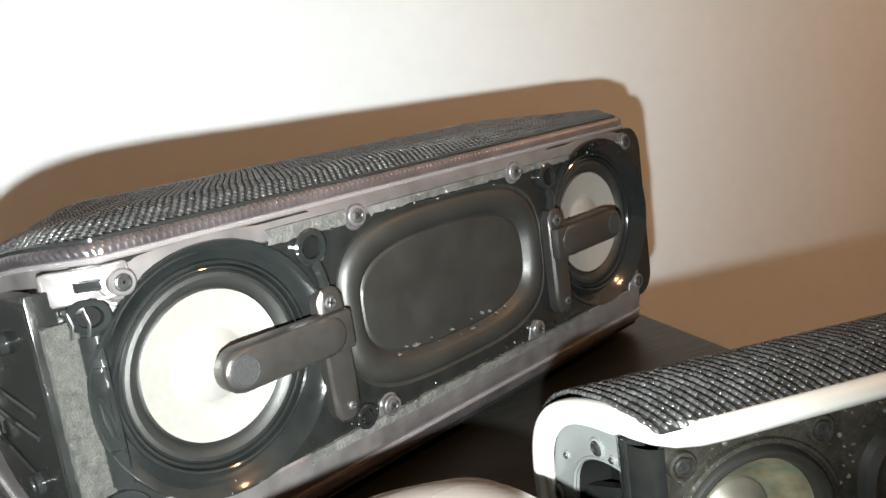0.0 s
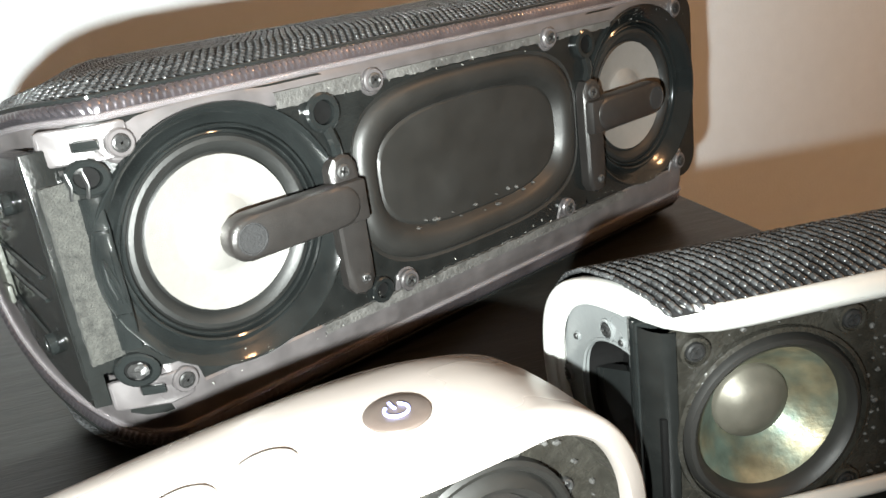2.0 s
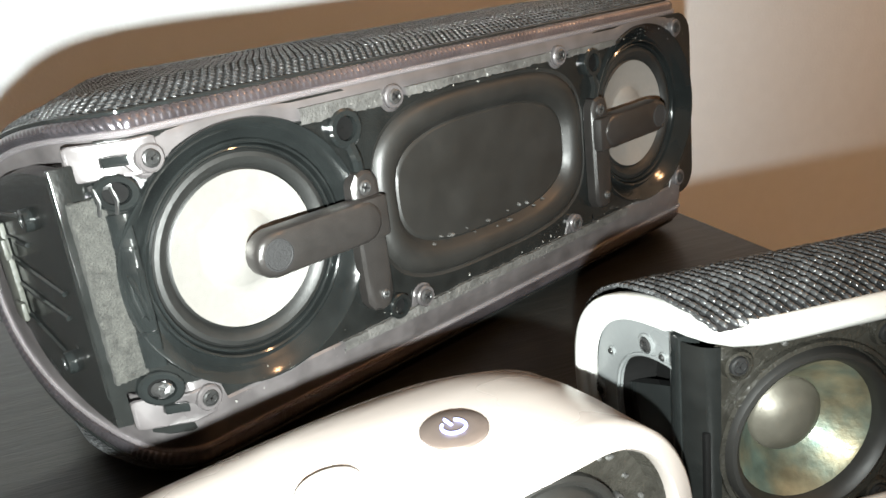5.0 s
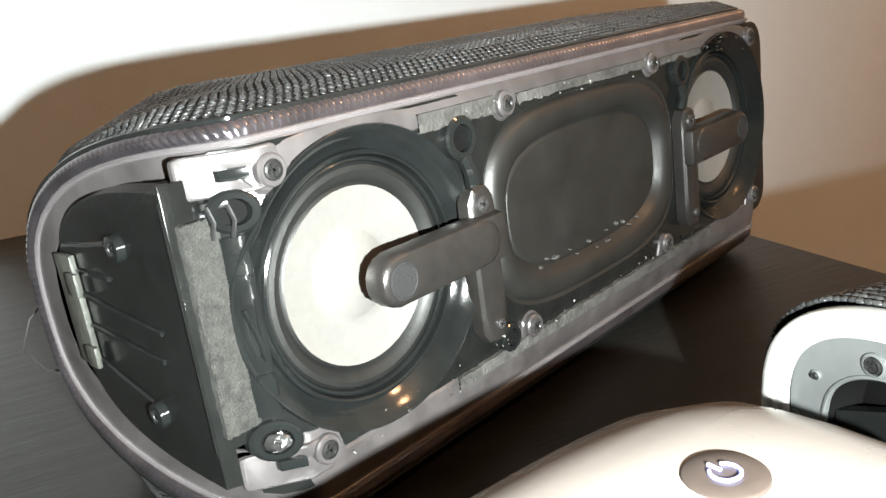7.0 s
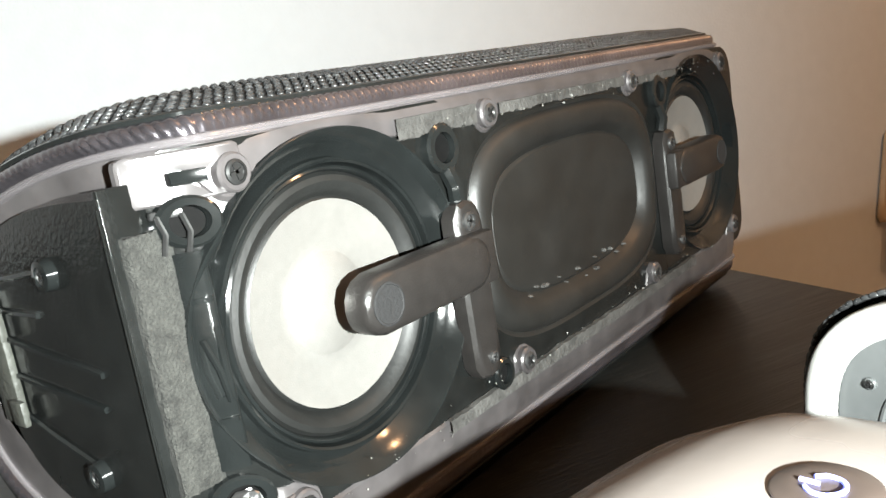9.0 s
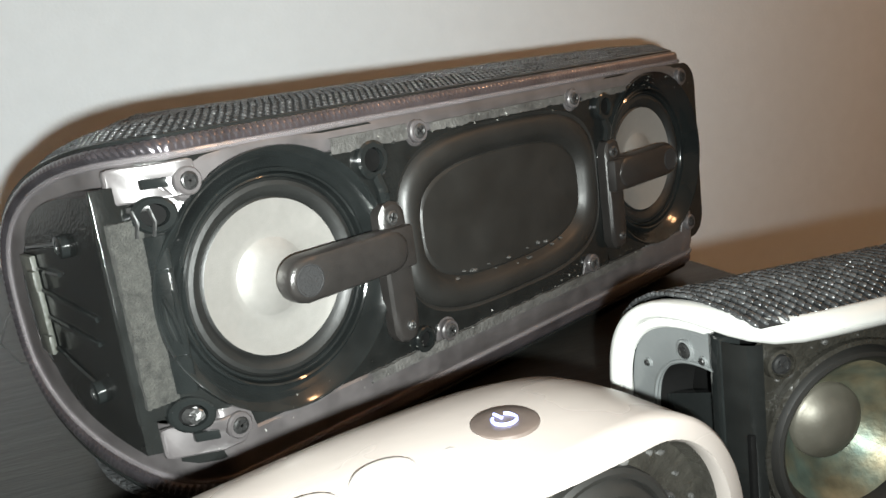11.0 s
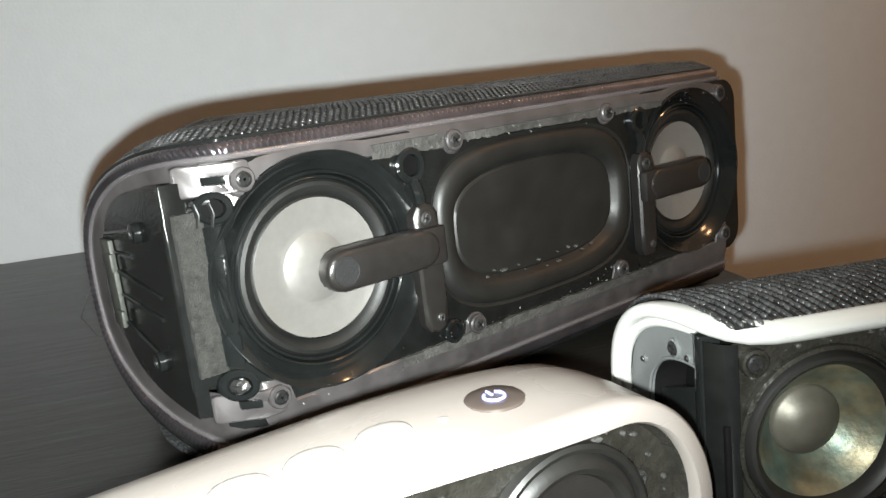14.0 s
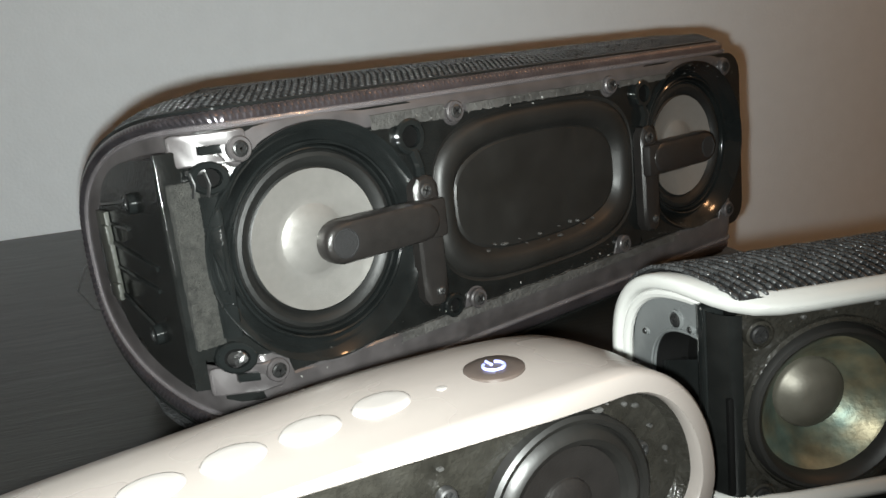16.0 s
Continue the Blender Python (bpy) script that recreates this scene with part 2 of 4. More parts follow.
slab("wall_north", -2.0, 2.3, 0.0, 0.12, 0, 2.5, WALL, "smooth off-white painted wall behind the table")
slab("wall_south", -2.0, 2.3, -3.42, -3.3, 0, 2.5, WALL, "plain off-white painted wall")
slab("wall_west", -2.12, -2.0, -3.42, 0.12, 0, 2.5, WALL, "plain off-white painted wall")
slab("wall_east", 2.3, 2.42, -3.42, 0.12, 0, 2.5, WALL, "plain off-white painted wall")
slab("floor", -2.12, 2.42, -3.42, 0.12, -0.1, 0, FLOOR, "brown wooden floor")
slab("ceiling", -2.12, 2.42, -3.42, 0.12, 2.5, 2.6, CEILING, "plain white ceiling")

# the table: dark slab top on square legs
table = piece("table", None)
table.matrix_world = ROOM
tagged(table, "black-brown wooden table with a fine streaked grain", "table")
piece("tabletop", mesh_of("tabletop", *block(-0.95, 0.45, -0.80, -0.004, TABLE - 0.034, TABLE, 0.0015), WOOD, False), table)
for u in (-0.92, 0.37):
    for v in (-0.77, -0.054):
        piece("leg", mesh_of("leg", *block(u, u + 0.05, v, v + 0.05, 0, TABLE - 0.034, 0.002), WOOD, False), table)

# wall outlet with two black plugs
outlet = piece("wall_outlet", None)
outlet.matrix_world = ROOM @ pose(1.085, 0, 0.655, 0, 11, 0)
tagged(outlet, "ivory wall outlet plate with two black plugs", "outlet")
plate = [rounded(-0.037, 0.037, -0.055, 0.055, 0.004, -0.002, 48), rounded(-0.037, 0.037, -0.055, 0.055, 0.004, -0.004, 48), rounded(-0.034, 0.034, -0.052, 0.052, 0.004, -0.007, 48)]
piece("plate", mesh_of("plate", *loft(plate, True, (True, True)), OUTLET), outlet)
piece("plug", mesh_of("plug", *block(-0.014, 0.020, -0.034, -0.0072, 0.012, 0.030, 0.003), SATIN), outlet)
plug = piece("plug", mesh_of("plug", *block(-0.018, 0.026, -0.045, -0.0072, -0.052, 0.004, 0.004), SATIN), outlet)
piece("cord", mesh_of("cord", *tube([(0.02, -0.03, -0.05), (0.024, -0.035, -0.075), (0.03, -0.03, -0.12), (0.05, -0.02, -0.25), (0.06, -0.02, -0.64)], 0.003), WIRE), plug)


# ---- the large speaker with its grille taken off ----
def ring_loop(X0, dx, y0, dy, zt, zb, n1=240, n2=60, p=0.40, q=0.95, boxy=0.72):
    """A closed line round the speaker's front: straight runs above and below, and ends that sweep back."""
    zc, zr, out = (zt + zb) / 2, (zt - zb) / 2, []
    for i in range(n1):
        out.append((X0 - 2 * X0 * i / n1, y0, zt))
    for side in (-1, 1):
        for i in range(n2):
            a = math.pi * i / n2
            s, c = math.sin(a), math.cos(a) * (1 if side < 0 else -1)
            out.append((side * (X0 + dx * s ** p), y0 + dy * s ** q, zc + zr * math.copysign(abs(c) ** boxy, c)))
        if side < 0:
            for i in range(n1):
                out.append((-X0 + 2 * X0 * i / n1, y0, zb))
    return [Vector(v) for v in out]


def smooth_loop(loop, rounds=3):
    for _ in range(rounds):
        n = len(loop)
        loop = [(loop[i - 1] + 2 * loop[i] + loop[(i + 1) % n]) / 4 for i in range(n)]
    return loop


def resampled(loop, count, pace=None):
    """Points along a closed line, evenly spaced on it or, with pace, on another line of as many points."""
    n, pace = len(loop), pace or loop
    lengths = np.r_[0, np.cumsum([(pace[(i + 1) % n] - pace[i]).length for i in range(n)])]
    xyz = np.array([v[:] for v in loop] + [loop[0][:]])
    at = np.linspace(0, lengths[-1], count, endpoint=False)
    return np.stack([np.interp(at, lengths, xyz[:, k]) for k in range(3)], 1)


def stitches(grid_loops, pitch, row, keep, leg, width, lift, pattern="knit", seed=3, half=False):
    """Yarn on a skin given as loops from front to back: short bent legs, two to a stitch. keep(x, y, z) picks where they are."""
    rng = np.random.default_rng(seed)
    count = int(sum((grid_loops[1][(i + 1) % len(grid_loops[1])] - grid_loops[1][i]).length for i in range(len(grid_loops[1]))) / pitch)
    rows3 = np.stack([resampled(l, 4 * count) for l in grid_loops], 0)
    along = np.r_[0, np.cumsum(np.linalg.norm(np.diff(rows3, axis=0), axis=2).max(1))]
    depth = np.arange(row * 0.3, along[-1], row / 2)
    fine = np.stack([np.stack([np.interp(depth, along, rows3[:, j, k]) for k in range(3)], 1) for j in range(4 * count)], 1)
    verts, faces = [], []
    middle = fine.mean((0, 1))

    def spindle(a, b, up):
        d = b - a
        length = np.linalg.norm(d)
        if length < leg * 0.25:
            return
        d = d / length
        side = np.cross(d, up)
        side /= np.linalg.norm(side) + 1e-9
        k = len(verts)
        for s, w in ((0.0, 0.45), (0.3, 1.0), (0.7, 1.0), (1.0, 0.45)):
            c = a + d * length * s + up * lift * (0.35 + 0.65 * math.sin(math.pi * (0.15 + 0.7 * s)))
            for e in range(5):
                t = 2 * math.pi * e / 5
                verts.append(c + width * w * (math.cos(t) * side + 0.8 * math.sin(t) * up))
        for r in range(3):
            for e in range(5):
                g = (e + 1) % 5
                faces.append((k + r * 5 + e, k + r * 5 + g, k + r * 5 + 5 + g, k + r * 5 + 5 + e))
        faces.append(tuple(k + 4 - e for e in range(5)))
        faces.append(tuple(k + 15 + e for e in range(5)))

    n = 4 * count
    for r in range(0, len(depth) - 2, 2):
        for j in range(0, n // 2 if half else n, 4):
            p = fine[r + 1, j]
            if not keep(*p):
                continue
            u, v = fine[r + 1, (j + 1) % n] - p, fine[r + 2, j] - fine[r, j]
            up = np.cross(u, v)
            size = np.linalg.norm(up)
            if size < 1e-12:
                continue
            up /= size
            if up @ (p - middle) < 0:
                up = -up
            shake = rng.normal(0, width * 0.12, (2, 3))
            if pattern == "knit":
                spindle(fine[r, j] + shake[0], fine[r + 1, (j + 3) % n] + shake[1], up)
                spindle(fine[r + 1, (j + 3) % n] + shake[1], fine[r + 2, j] + shake[0], up)
            else:
                spindle(fine[r, j] + shake[0], fine[min(r + 3, len(depth) - 1), j] + shake[1], up)
    me = bpy.data.meshes.new("yarn")
    me.from_pydata([tuple(map(float, v)) for v in verts], [], faces)
    me.materials.append(YARN)
    me.polygons.foreach_set("use_smooth", [True] * len(me.polygons))
    return me


big = piece("large_speaker", None)
big.matrix_world = pose(0.040, 0.0, TABLE)
tagged(big, "long black portable speaker, grille off, open woofers, on the table", "speaker")

EDGE = smooth_loop(ring_loop(0.121, 0.0190, 0.0060, 0.080, 0.1030, 0.0055))
INNER = smooth_loop(ring_loop(0.121, 0.0188, 0.0022, 0.079, 0.0985, 0.0125))
CHASSIS = smooth_loop(ring_loop(0.121, 0.0178, 0.0016, 0.071, 0.0912, 0.0245))
OUTER = smooth_loop(ring_loop(0.121, 0.0202, 0.0060, 0.080, 0.1075, 0.0012))

# cloth shell from the rim over top, ends and back
shell = [EDGE]
for t, inset in ((0.08, 0.0012), (0.16, 0.0), (0.3, 0.0), (0.45, 0.0), (0.6, 0.0), (0.72, 0.001), (0.84, 0.004), (0.93, 0.010), (1.0, 0.022)):
    loop = []
    for e, o in zip(EDGE, OUTER):
        y = e.y + (0.104 - e.y) * t
        c = Vector((max(-0.09, min(0.09, o.x)), 0, 0.054))
        d = Vector((o.x, 0, o.z)) - c
        d = d * max(0.0, 1 - inset / max(d.length, 0.02))
        end = min(1.0, max(0.0, (abs(o.x) - 0.098) / 0.042))
        taper = 0.014 * end * max(0.0, y - 0.05) / 0.05
        drop = 0.013 * end * min(1.0, max(0.0, y - 0.012) / 0.06) * min(1.0, max(0.0, o.z - 0.060) / 0.03)
        loop.append(Vector((c.x + d.x - math.copysign(taper, o.x), y, c.z + d.z - drop)))
    shell.append(smooth_loop(loop, 1))
piece("cloth_cover", mesh_of("cloth_cover", *loft(shell, True, (False, True)), CLOTH), big, "black backing cloth")
piece("knitted_cover", stitches(shell, 0.0024, 0.0030, lambda x, y, z: (z > 0.06 and y < 0.075) or (z < 0.05 and y < 0.022) or (x < -0.10 and z < 0.1), 0.003, 0.00042, 0.0006), big, "dark grey knitted grille cloth", kind="stuff")

# ribbed light strip all round the front
RIBS, PER = 430, 4
strip_in = resampled(INNER, RIBS * PER)
strip_out = resampled([Vector(p) for p in EDGE], RIBS * PER, INNER)
strip_rows = [[] for _ in range(7)]
for i in range(RIBS * PER):
    a, b = Vector(strip_in[i]), Vector(strip_out[i])
    along = Vector(strip_in[(i + 1) % (RIBS * PER)]) - Vector(strip_in[i - 1])
    up = along.cross(b - a).normalized()
    if up.y > 0:
        up = -up
    rib = (0.0, 0.6, 1.0, 0.6)[i % PER] * (0.0006 if abs(a.x) < 0.131 else 0.00022)
    for k in range(7):
        t = k / 6
        strip_rows[k].append(a.lerp(b, t) + up * math.sin(math.pi * t) * (0.0014 + rib))
piece("light_strip", mesh_of("light_strip", *loft(strip_rows), STRIP, sharp=60), big, "clear ribbed light strip")
piece("reflector", mesh_of("reflector", *loft([[p + Vector((0, 0.0016, -0.0012 if p.z > 0.054 else 0.0012)) for p in INNER], [p + Vector((0, 0.0016, -0.0012 if p.z > 0.054 else 0.0012)) for p in EDGE]]), REFLECTOR), big)
piece("seam", mesh_of("seam", *tube([p + Vector((0, -0.0006, 0)) for p in EDGE], 0.0008, 6, True), GLOSS), big)
# smooth flange between the strip and the black chassis, with lobes round the screws and bays round the woofers
WX, WZ, WR = 0.0935, 0.0600, 0.0362


def flange_edge(p):
    """The flange's inner edge at p: round lobes at the screws, cut back where a woofer's rim passes."""
    if abs(p.x) > 0.1235 or p.y > 0.004:
        return p + Vector((0, 0, 0.0055 * max(0.0, 1 - p.y / 0.05))) if p.z < 0.054 else p
    sign, base, mid, screws = (-1, 0.0912, 0.0918, (-0.117, -0.040, 0.039, 0.117)) if p.z > 0.054 else (1, 0.0245, 0.0269, (-0.1165, -0.0381, 0.0419, 0.117))
    reach = (p.z - base) * sign
    off = abs(abs(p.x) - WX)
    if off < WR:
        reach = min(reach, (WZ - sign * math.sqrt(WR * WR - off * off) - base) * sign)
    for at in screws:
        r = 0.0052 if abs(at) > 0.1 else 0.0046
        if abs(p.x - at) < r:
            reach = max(reach, (mid - base) * sign + math.sqrt(r * r - (p.x - at) ** 2))
    if sign > 0:
        reach += 0.0055 * max(0.0, (abs(p.x) - 0.1185) / 0.005)
    return Vector((p.x, p.y, base + sign * reach))


inner_edge = [flange_edge(p) for p in CHASSIS]
band = [INNER]
for t, lift in ((0.25, 0.0012), (0.6, 0.0014), (0.92, 0.0012), (1.0, 0.0004)):
    band.append([a.lerp(b, t) + Vector((0, -lift, 0)) for a, b in zip(INNER, inner_edge)])
band.append([p + Vector((0, 0.0012, 0)) for p in inner_edge])
piece("flange", mesh_of("flange", *loft(band), FLANGE), big, "smoky translucent flange")
# bright bead on the inner edge of the strip
piece("edge_bead", mesh_of("edge_bead", *tube([p + Vector((0, -0.0004, 0)) for p in INNER], 0.0009, 8, True), CLEAR), big)

# chassis: front plates with openings, end plates, back wall


def plate_with(hole, x0, x1, z0, z1, y, count=96, r=0.0004):
    rect = rounded(x0, x1, z0, z1, r, y, count)
    return loft([rect, hole])


piece("middle_plate", mesh_of("middle_plate", *plate_with(superloop(0.0520, 0.0305, 3.4, 0, 0.0600, 0.001, 96), -0.0545, 0.0545, 0.020, 0.0960, 0.001), BLACK), big, "black plastic chassis plate")
for side in (-1, 1):
    hole = [(side * WX + WR * math.cos(2 * math.pi * i / 96), 0.001, WZ + WR * math.sin(2 * math.pi * i / 96)) for i in range(96)]
    x_in, x_out = side * 0.0545, side * (0.1302 if side < 0 else 0.1312)
    piece("woofer_plate", mesh_of("woofer_plate", *plate_with(hole, min(x_in, x_out), max(x_in, x_out), 0.0190, 0.0975, 0.001, 96, 0.0004 if side < 0 else 0.010), BLACK), big, "black plastic chassis plate")

for side in (-1, 1):
    cx = side * WX
    woofer = piece("woofer", mesh_of("woofer", *lathe([(WR + 0.0003, 0.0010), (WR, -0.0006), (WR - 0.0007, -0.0003), (0.0330, 0.0032), (0.0306, 0.0052), (0.0303, 0.0037), (0.0298, 0.0033), (0.0293, 0.0037), (0.0290, 0.0054), (0.0286, 0.0045), (0.0281, 0.0042), (0.0277, 0.0047), (0.0275, 0.0062)], cx, WZ, 96), GLOSS), big, "glossy black woofer recess")
    roll = [(0.0275, 0.0062), (0.0268, 0.0053), (0.0256, 0.0050), (0.0243, 0.0055), (0.0232, 0.0066), (0.0226, 0.0074), (0.0222, 0.0069), (0.0218, 0.0067)]
    piece("surround", mesh_of("surround", *lathe(roll, cx, WZ, 96), MATT), woofer, "black rubber surround")
    cone = [(0.0219, 0.0066), (0.0200, 0.0072), (0.0170, 0.0079), (0.0135, 0.0085), (0.0112, 0.00895), (0.0108, 0.00880), (0.0095, 0.00834), (0.0080, 0.00789), (0.0060, 0.00744), (0.0040, 0.00714), (0.0020, 0.00696), (0.0004, 0.0069)]
    piece("cone", mesh_of("cone", *lathe(cone, cx, WZ, 96, caps=(False, True)), CONE), woofer, "silvery white cone")
    # bracket: a post with an arm that reaches over the cone
    px = side * 0.0575
    bracket = piece("bracket", mesh_of("bracket", *loft([rounded(px - 0.0050, px + 0.0050, 0.0300, 0.0740, 0.0048, 0.0008, 48), rounded(px - 0.0050, px + 0.0050, 0.0300, 0.0740, 0.0048, -0.0028, 48), rounded(px - 0.0042, px + 0.0042, 0.0308, 0.0732, 0.0040, -0.0038, 48), rounded(px - 0.0030, px + 0.0030, 0.0320, 0.0720, 0.0028, -0.0040, 48)], True, (False, True)), SATIN), big, "black bracket with an arm over the cone")
    xa, xb = (px + 0.002 * side * -1, side * 0.0985) if side > 0 else (side * 0.0985, px + 0.002)
    arm = [rounded(xa, xb, 0.0535, 0.0665, 0.0062, y, 64) for y in (-0.0015, -0.0058)] + [rounded(xa + 0.0006, xb - 0.0006, 0.0541, 0.0659, 0.0058, -0.0070, 64), rounded(xa + 0.0018, xb - 0.0018, 0.0553, 0.0647, 0.0046, -0.0076, 64)]
    arm_ob = piece("arm", mesh_of("arm", *join(loft(arm, True, (True, True)), block(px - 0.0046, px + 0.0046, -0.0069, -0.0015, 0.0537, 0.0663, 0.0010)), SATIN), bracket)
    piece("felt_disc", mesh_of("felt_disc", *lathe([(0.0046, -0.0072), (0.0045, -0.0078), (0.0041, -0.0079), (0.0039, -0.0077), (0.0002, -0.0077)], side * 0.0920, 0.0600, 32, caps=(False, True)), CLOTH), arm_ob)
    screw(bracket, px - 0.0008, -0.0042, 0.0692, 0.0023)
    screw(bracket, px + 0.0008, -0.0042, 0.0352, 0.0016)

# passive radiator between the woofers
PRZ = 0.0600
frame_loops = [superloop(0.0520, 0.0305, 3.4, 0, PRZ, 0.001, 96), superloop(0.0510, 0.0295, 3.3, 0, PRZ, 0.0016, 96)]
roll_loops = []
for a, y in ((0.0, 0.0016), (0.0008, 0.0002), (0.0022, -0.0007), (0.0042, -0.0009), (0.0062, -0.0004), (0.0078, 0.0008), (0.0088, 0.0024), (0.0094, 0.0030)):
    roll_loops.append(superloop(0.0510 - a, 0.0295 - a, 3.3 - 40 * a, 0, PRZ, y, 96))
radiator = piece("passive_radiator", mesh_of("passive_radiator", *loft(frame_loops + roll_loops), RUBBER), big, "black oblong passive radiator")
flat = [superloop(0.0416, 0.0201, 2.92, 0, PRZ, 0.0030, 96), superloop(0.0408, 0.0193, 2.9, 0, PRZ, 0.0024, 96), superloop(0.0402, 0.0187, 2.9, 0, PRZ, 0.0024, 96), superloop(0.020, 0.009, 2.9, 0, PRZ, 0.0024, 96)]
piece("diaphragm", mesh_of("diaphragm", *loft(flat, True, (False, True)), RUBBER), radiator, "flat matt black diaphragm")
# bits of old glue along its lower edge
rng = random.Random(5)
glue = []
for i in range(26):
    x = rng.uniform(-0.036, 0.034)
    z = PRZ - 0.0165 - rng.uniform(0, 0.006) + 0.03 * abs(x) * 0.2
    r = rng.uniform(0.0002, 0.0007)
    glue.append(lathe([(r, 0.0026), (r * 0.9, 0.0016 - r * 0.3), (r * 0.3, 0.0012 - r * 0.3)], x, z, 7, sx=rng.uniform(0.8, 2.6), caps=(False, True)))
piece("glue_residue", mesh_of("glue_residue", *join(*glue), DUSTY), radiator, "grey crumbs of old glue", kind="stuff")


def torn_strip(x0, x1, z_base, z_torn, y, seed):
    """A thin strip with one straight and one ragged edge."""
    r2 = random.Random(seed)
    n = 150
    top, low, tb, lb = [], [], [], []
    jag = 0.0
    for i in range(n + 1):
        x = x0 + (x1 - x0) * i / n
        jag = 0.72 * jag + r2.uniform(-0.00022, 0.00022)
        top.append((x, y, z_base))
        low.append((x, y, z_torn + jag))
        lb.append((x, y + 0.0016, z_torn + jag))
        tb.append((x, y + 0.0016, z_base))
    return loft([tb, top, low, lb], False)


piece("torn_flange", mesh_of("torn_flange", *torn_strip(-0.0735, -0.0445, 0.0950, 0.0905, -0.0006, 1), DUSTY), big, "torn grey upper edge")
piece("torn_flange", mesh_of("torn_flange", *torn_strip(-0.0350, 0.034, 0.0940, 0.0912, -0.0007, 2), DUSTY), big, "torn grey upper edge")
piece("torn_flange", mesh_of("torn_flange", *torn_strip(0.0440, 0.074, 0.0930, 0.0908, -0.0007, 4), DUSTY), big, "torn grey upper edge")
piece("torn_flange", mesh_of("torn_flange", *torn_strip(-0.072, 0.076, 0.0215, 0.0246, -0.0008, 3), DUSTY), big, "torn grey lower edge")


def boss(x, z, r, y=-0.0008, mat=None, hole=False):
    prof = [(r, 0.001), (r, y), (r * 0.88, y - 0.0005), (r * 0.62, y - 0.0005), (r * 0.58, y + (0.006 if hole else 0.0004)), (0.0001, y + (0.006 if hole else 0.0004))]
    ob = piece("screw_boss", mesh_of("screw_boss", *lathe(prof, x, z, 28), mat or FLANGE), big)
    if hole:
        # a near-black disc closes the shallow hole and paints its shade
        piece("hollow", mesh_of("hollow", *lathe([(r * 0.60, y + 0.0016), (r * 0.58, y + 0.0010), (r * 0.3, y + 0.0012), (0.0001, y + 0.0013)], x, z, 24), DEEP), ob)
    return ob


for x, z in ((-0.117, 0.0918), (-0.040, 0.0921), (0.039, 0.0921), (0.1170, 0.0918), (-0.1165, 0.0269), (-0.0381, 0.0269), (0.0419, 0.0279), (0.117, 0.027)):
    screw(boss(x, z, 0.0036), x, -0.0012, z, 0.0024, BLACKSTEEL if abs(x) > 0.1 else STEEL, turn=x * 900)
for x, z, r in ((-0.0593, 0.0866, 0.0058), (0.0585, 0.0866, 0.0055), (-0.0490, 0.0275, 0.0042), (-0.1258, 0.0850, 0.0046), (-0.1268, 0.0330, 0.0048)):
    boss(x, z, r, mat=GLOSS, hole=True)
# tabs with a slot beside the outer screws
for z0, z1, slot_z in ((0.0884, 0.0972, 0.0925), (0.0218, 0.0302, 0.0268)):
    tab = [rounded(-0.1335, -0.1145, z0, z1, 0.0012, y, 64) for y in (0.0014, 0.0)] + [rounded(-0.1331, -0.1149, z0 + 0.0004, z1 - 0.0004, 0.0010, -0.0003, 64)]
    t_ob = piece("tab", mesh_of("tab", *loft(tab, True, (False, True)), FLANGE), big)
    piece("slot", mesh_of("slot", *block(-0.1272, -0.1222, -0.0012, 0.0005, slot_z - 0.0012, slot_z + 0.0012, 0.0002), GLOSS), t_ob)
# flecks of dust and torn plastic caught along the edges
r5 = random.Random(33)
flecks = []
for _ in range(380):
    pick = r5.random()
    if pick < 0.35:
        x, z, y = r5.uniform(-0.06, 0.12), 0.0925 + r5.gauss(0, 0.0014), -0.0008
    elif pick < 0.75:
        x, z, y = r5.uniform(-0.12, 0.12), 0.0250 + r5.gauss(0, 0.0018), -0.0007
    else:
        x, z, y = r5.uniform(-0.127, 0.127), r5.uniform(0.022, 0.096), 0.0008
        if (abs(x) < 0.053 and abs(z - 0.06) < 0.031) or math.hypot(abs(x) - WX, z - WZ) < WR:
            continue
    r = abs(r5.gauss(0, 0.00014)) + 0.00006
    a, b = r5.uniform(0, 180), r5.uniform(-50, 50)
    flecks.append(moved(([(-r, 0, -r * 0.5), (r * 1.4, -r * 0.3, -r * 0.3), (r * 0.6, -r * 0.7, r * 0.8), (-r * 0.7, -r * 0.2, r * 0.6), (0, r * 0.5, 0)], [(0, 1, 2, 3), (0, 4, 1), (1, 4, 2), (2, 4, 3), (3, 4, 0)]), pose(x, y, z, b, a, 0)))
piece("dust", mesh_of("dust", *join(*flecks), material("pale_dust", (0.15, 0.15, 0.14), 0.5, grain=0.4, scale=2000), False), big, "pale flecks of dust and torn plastic", kind="stuff")
# struts from the bosses down to the brackets
for side in (-1, 1):
    strut = [(side * 0.0585, 0.0002, 0.0815), (side * 0.0580, -0.0012, 0.0775), (side * 0.0572, -0.0006, 0.0735)]
    piece("strut", mesh_of("strut", *tube(strut, 0.0020, 8), GLOSS), big)

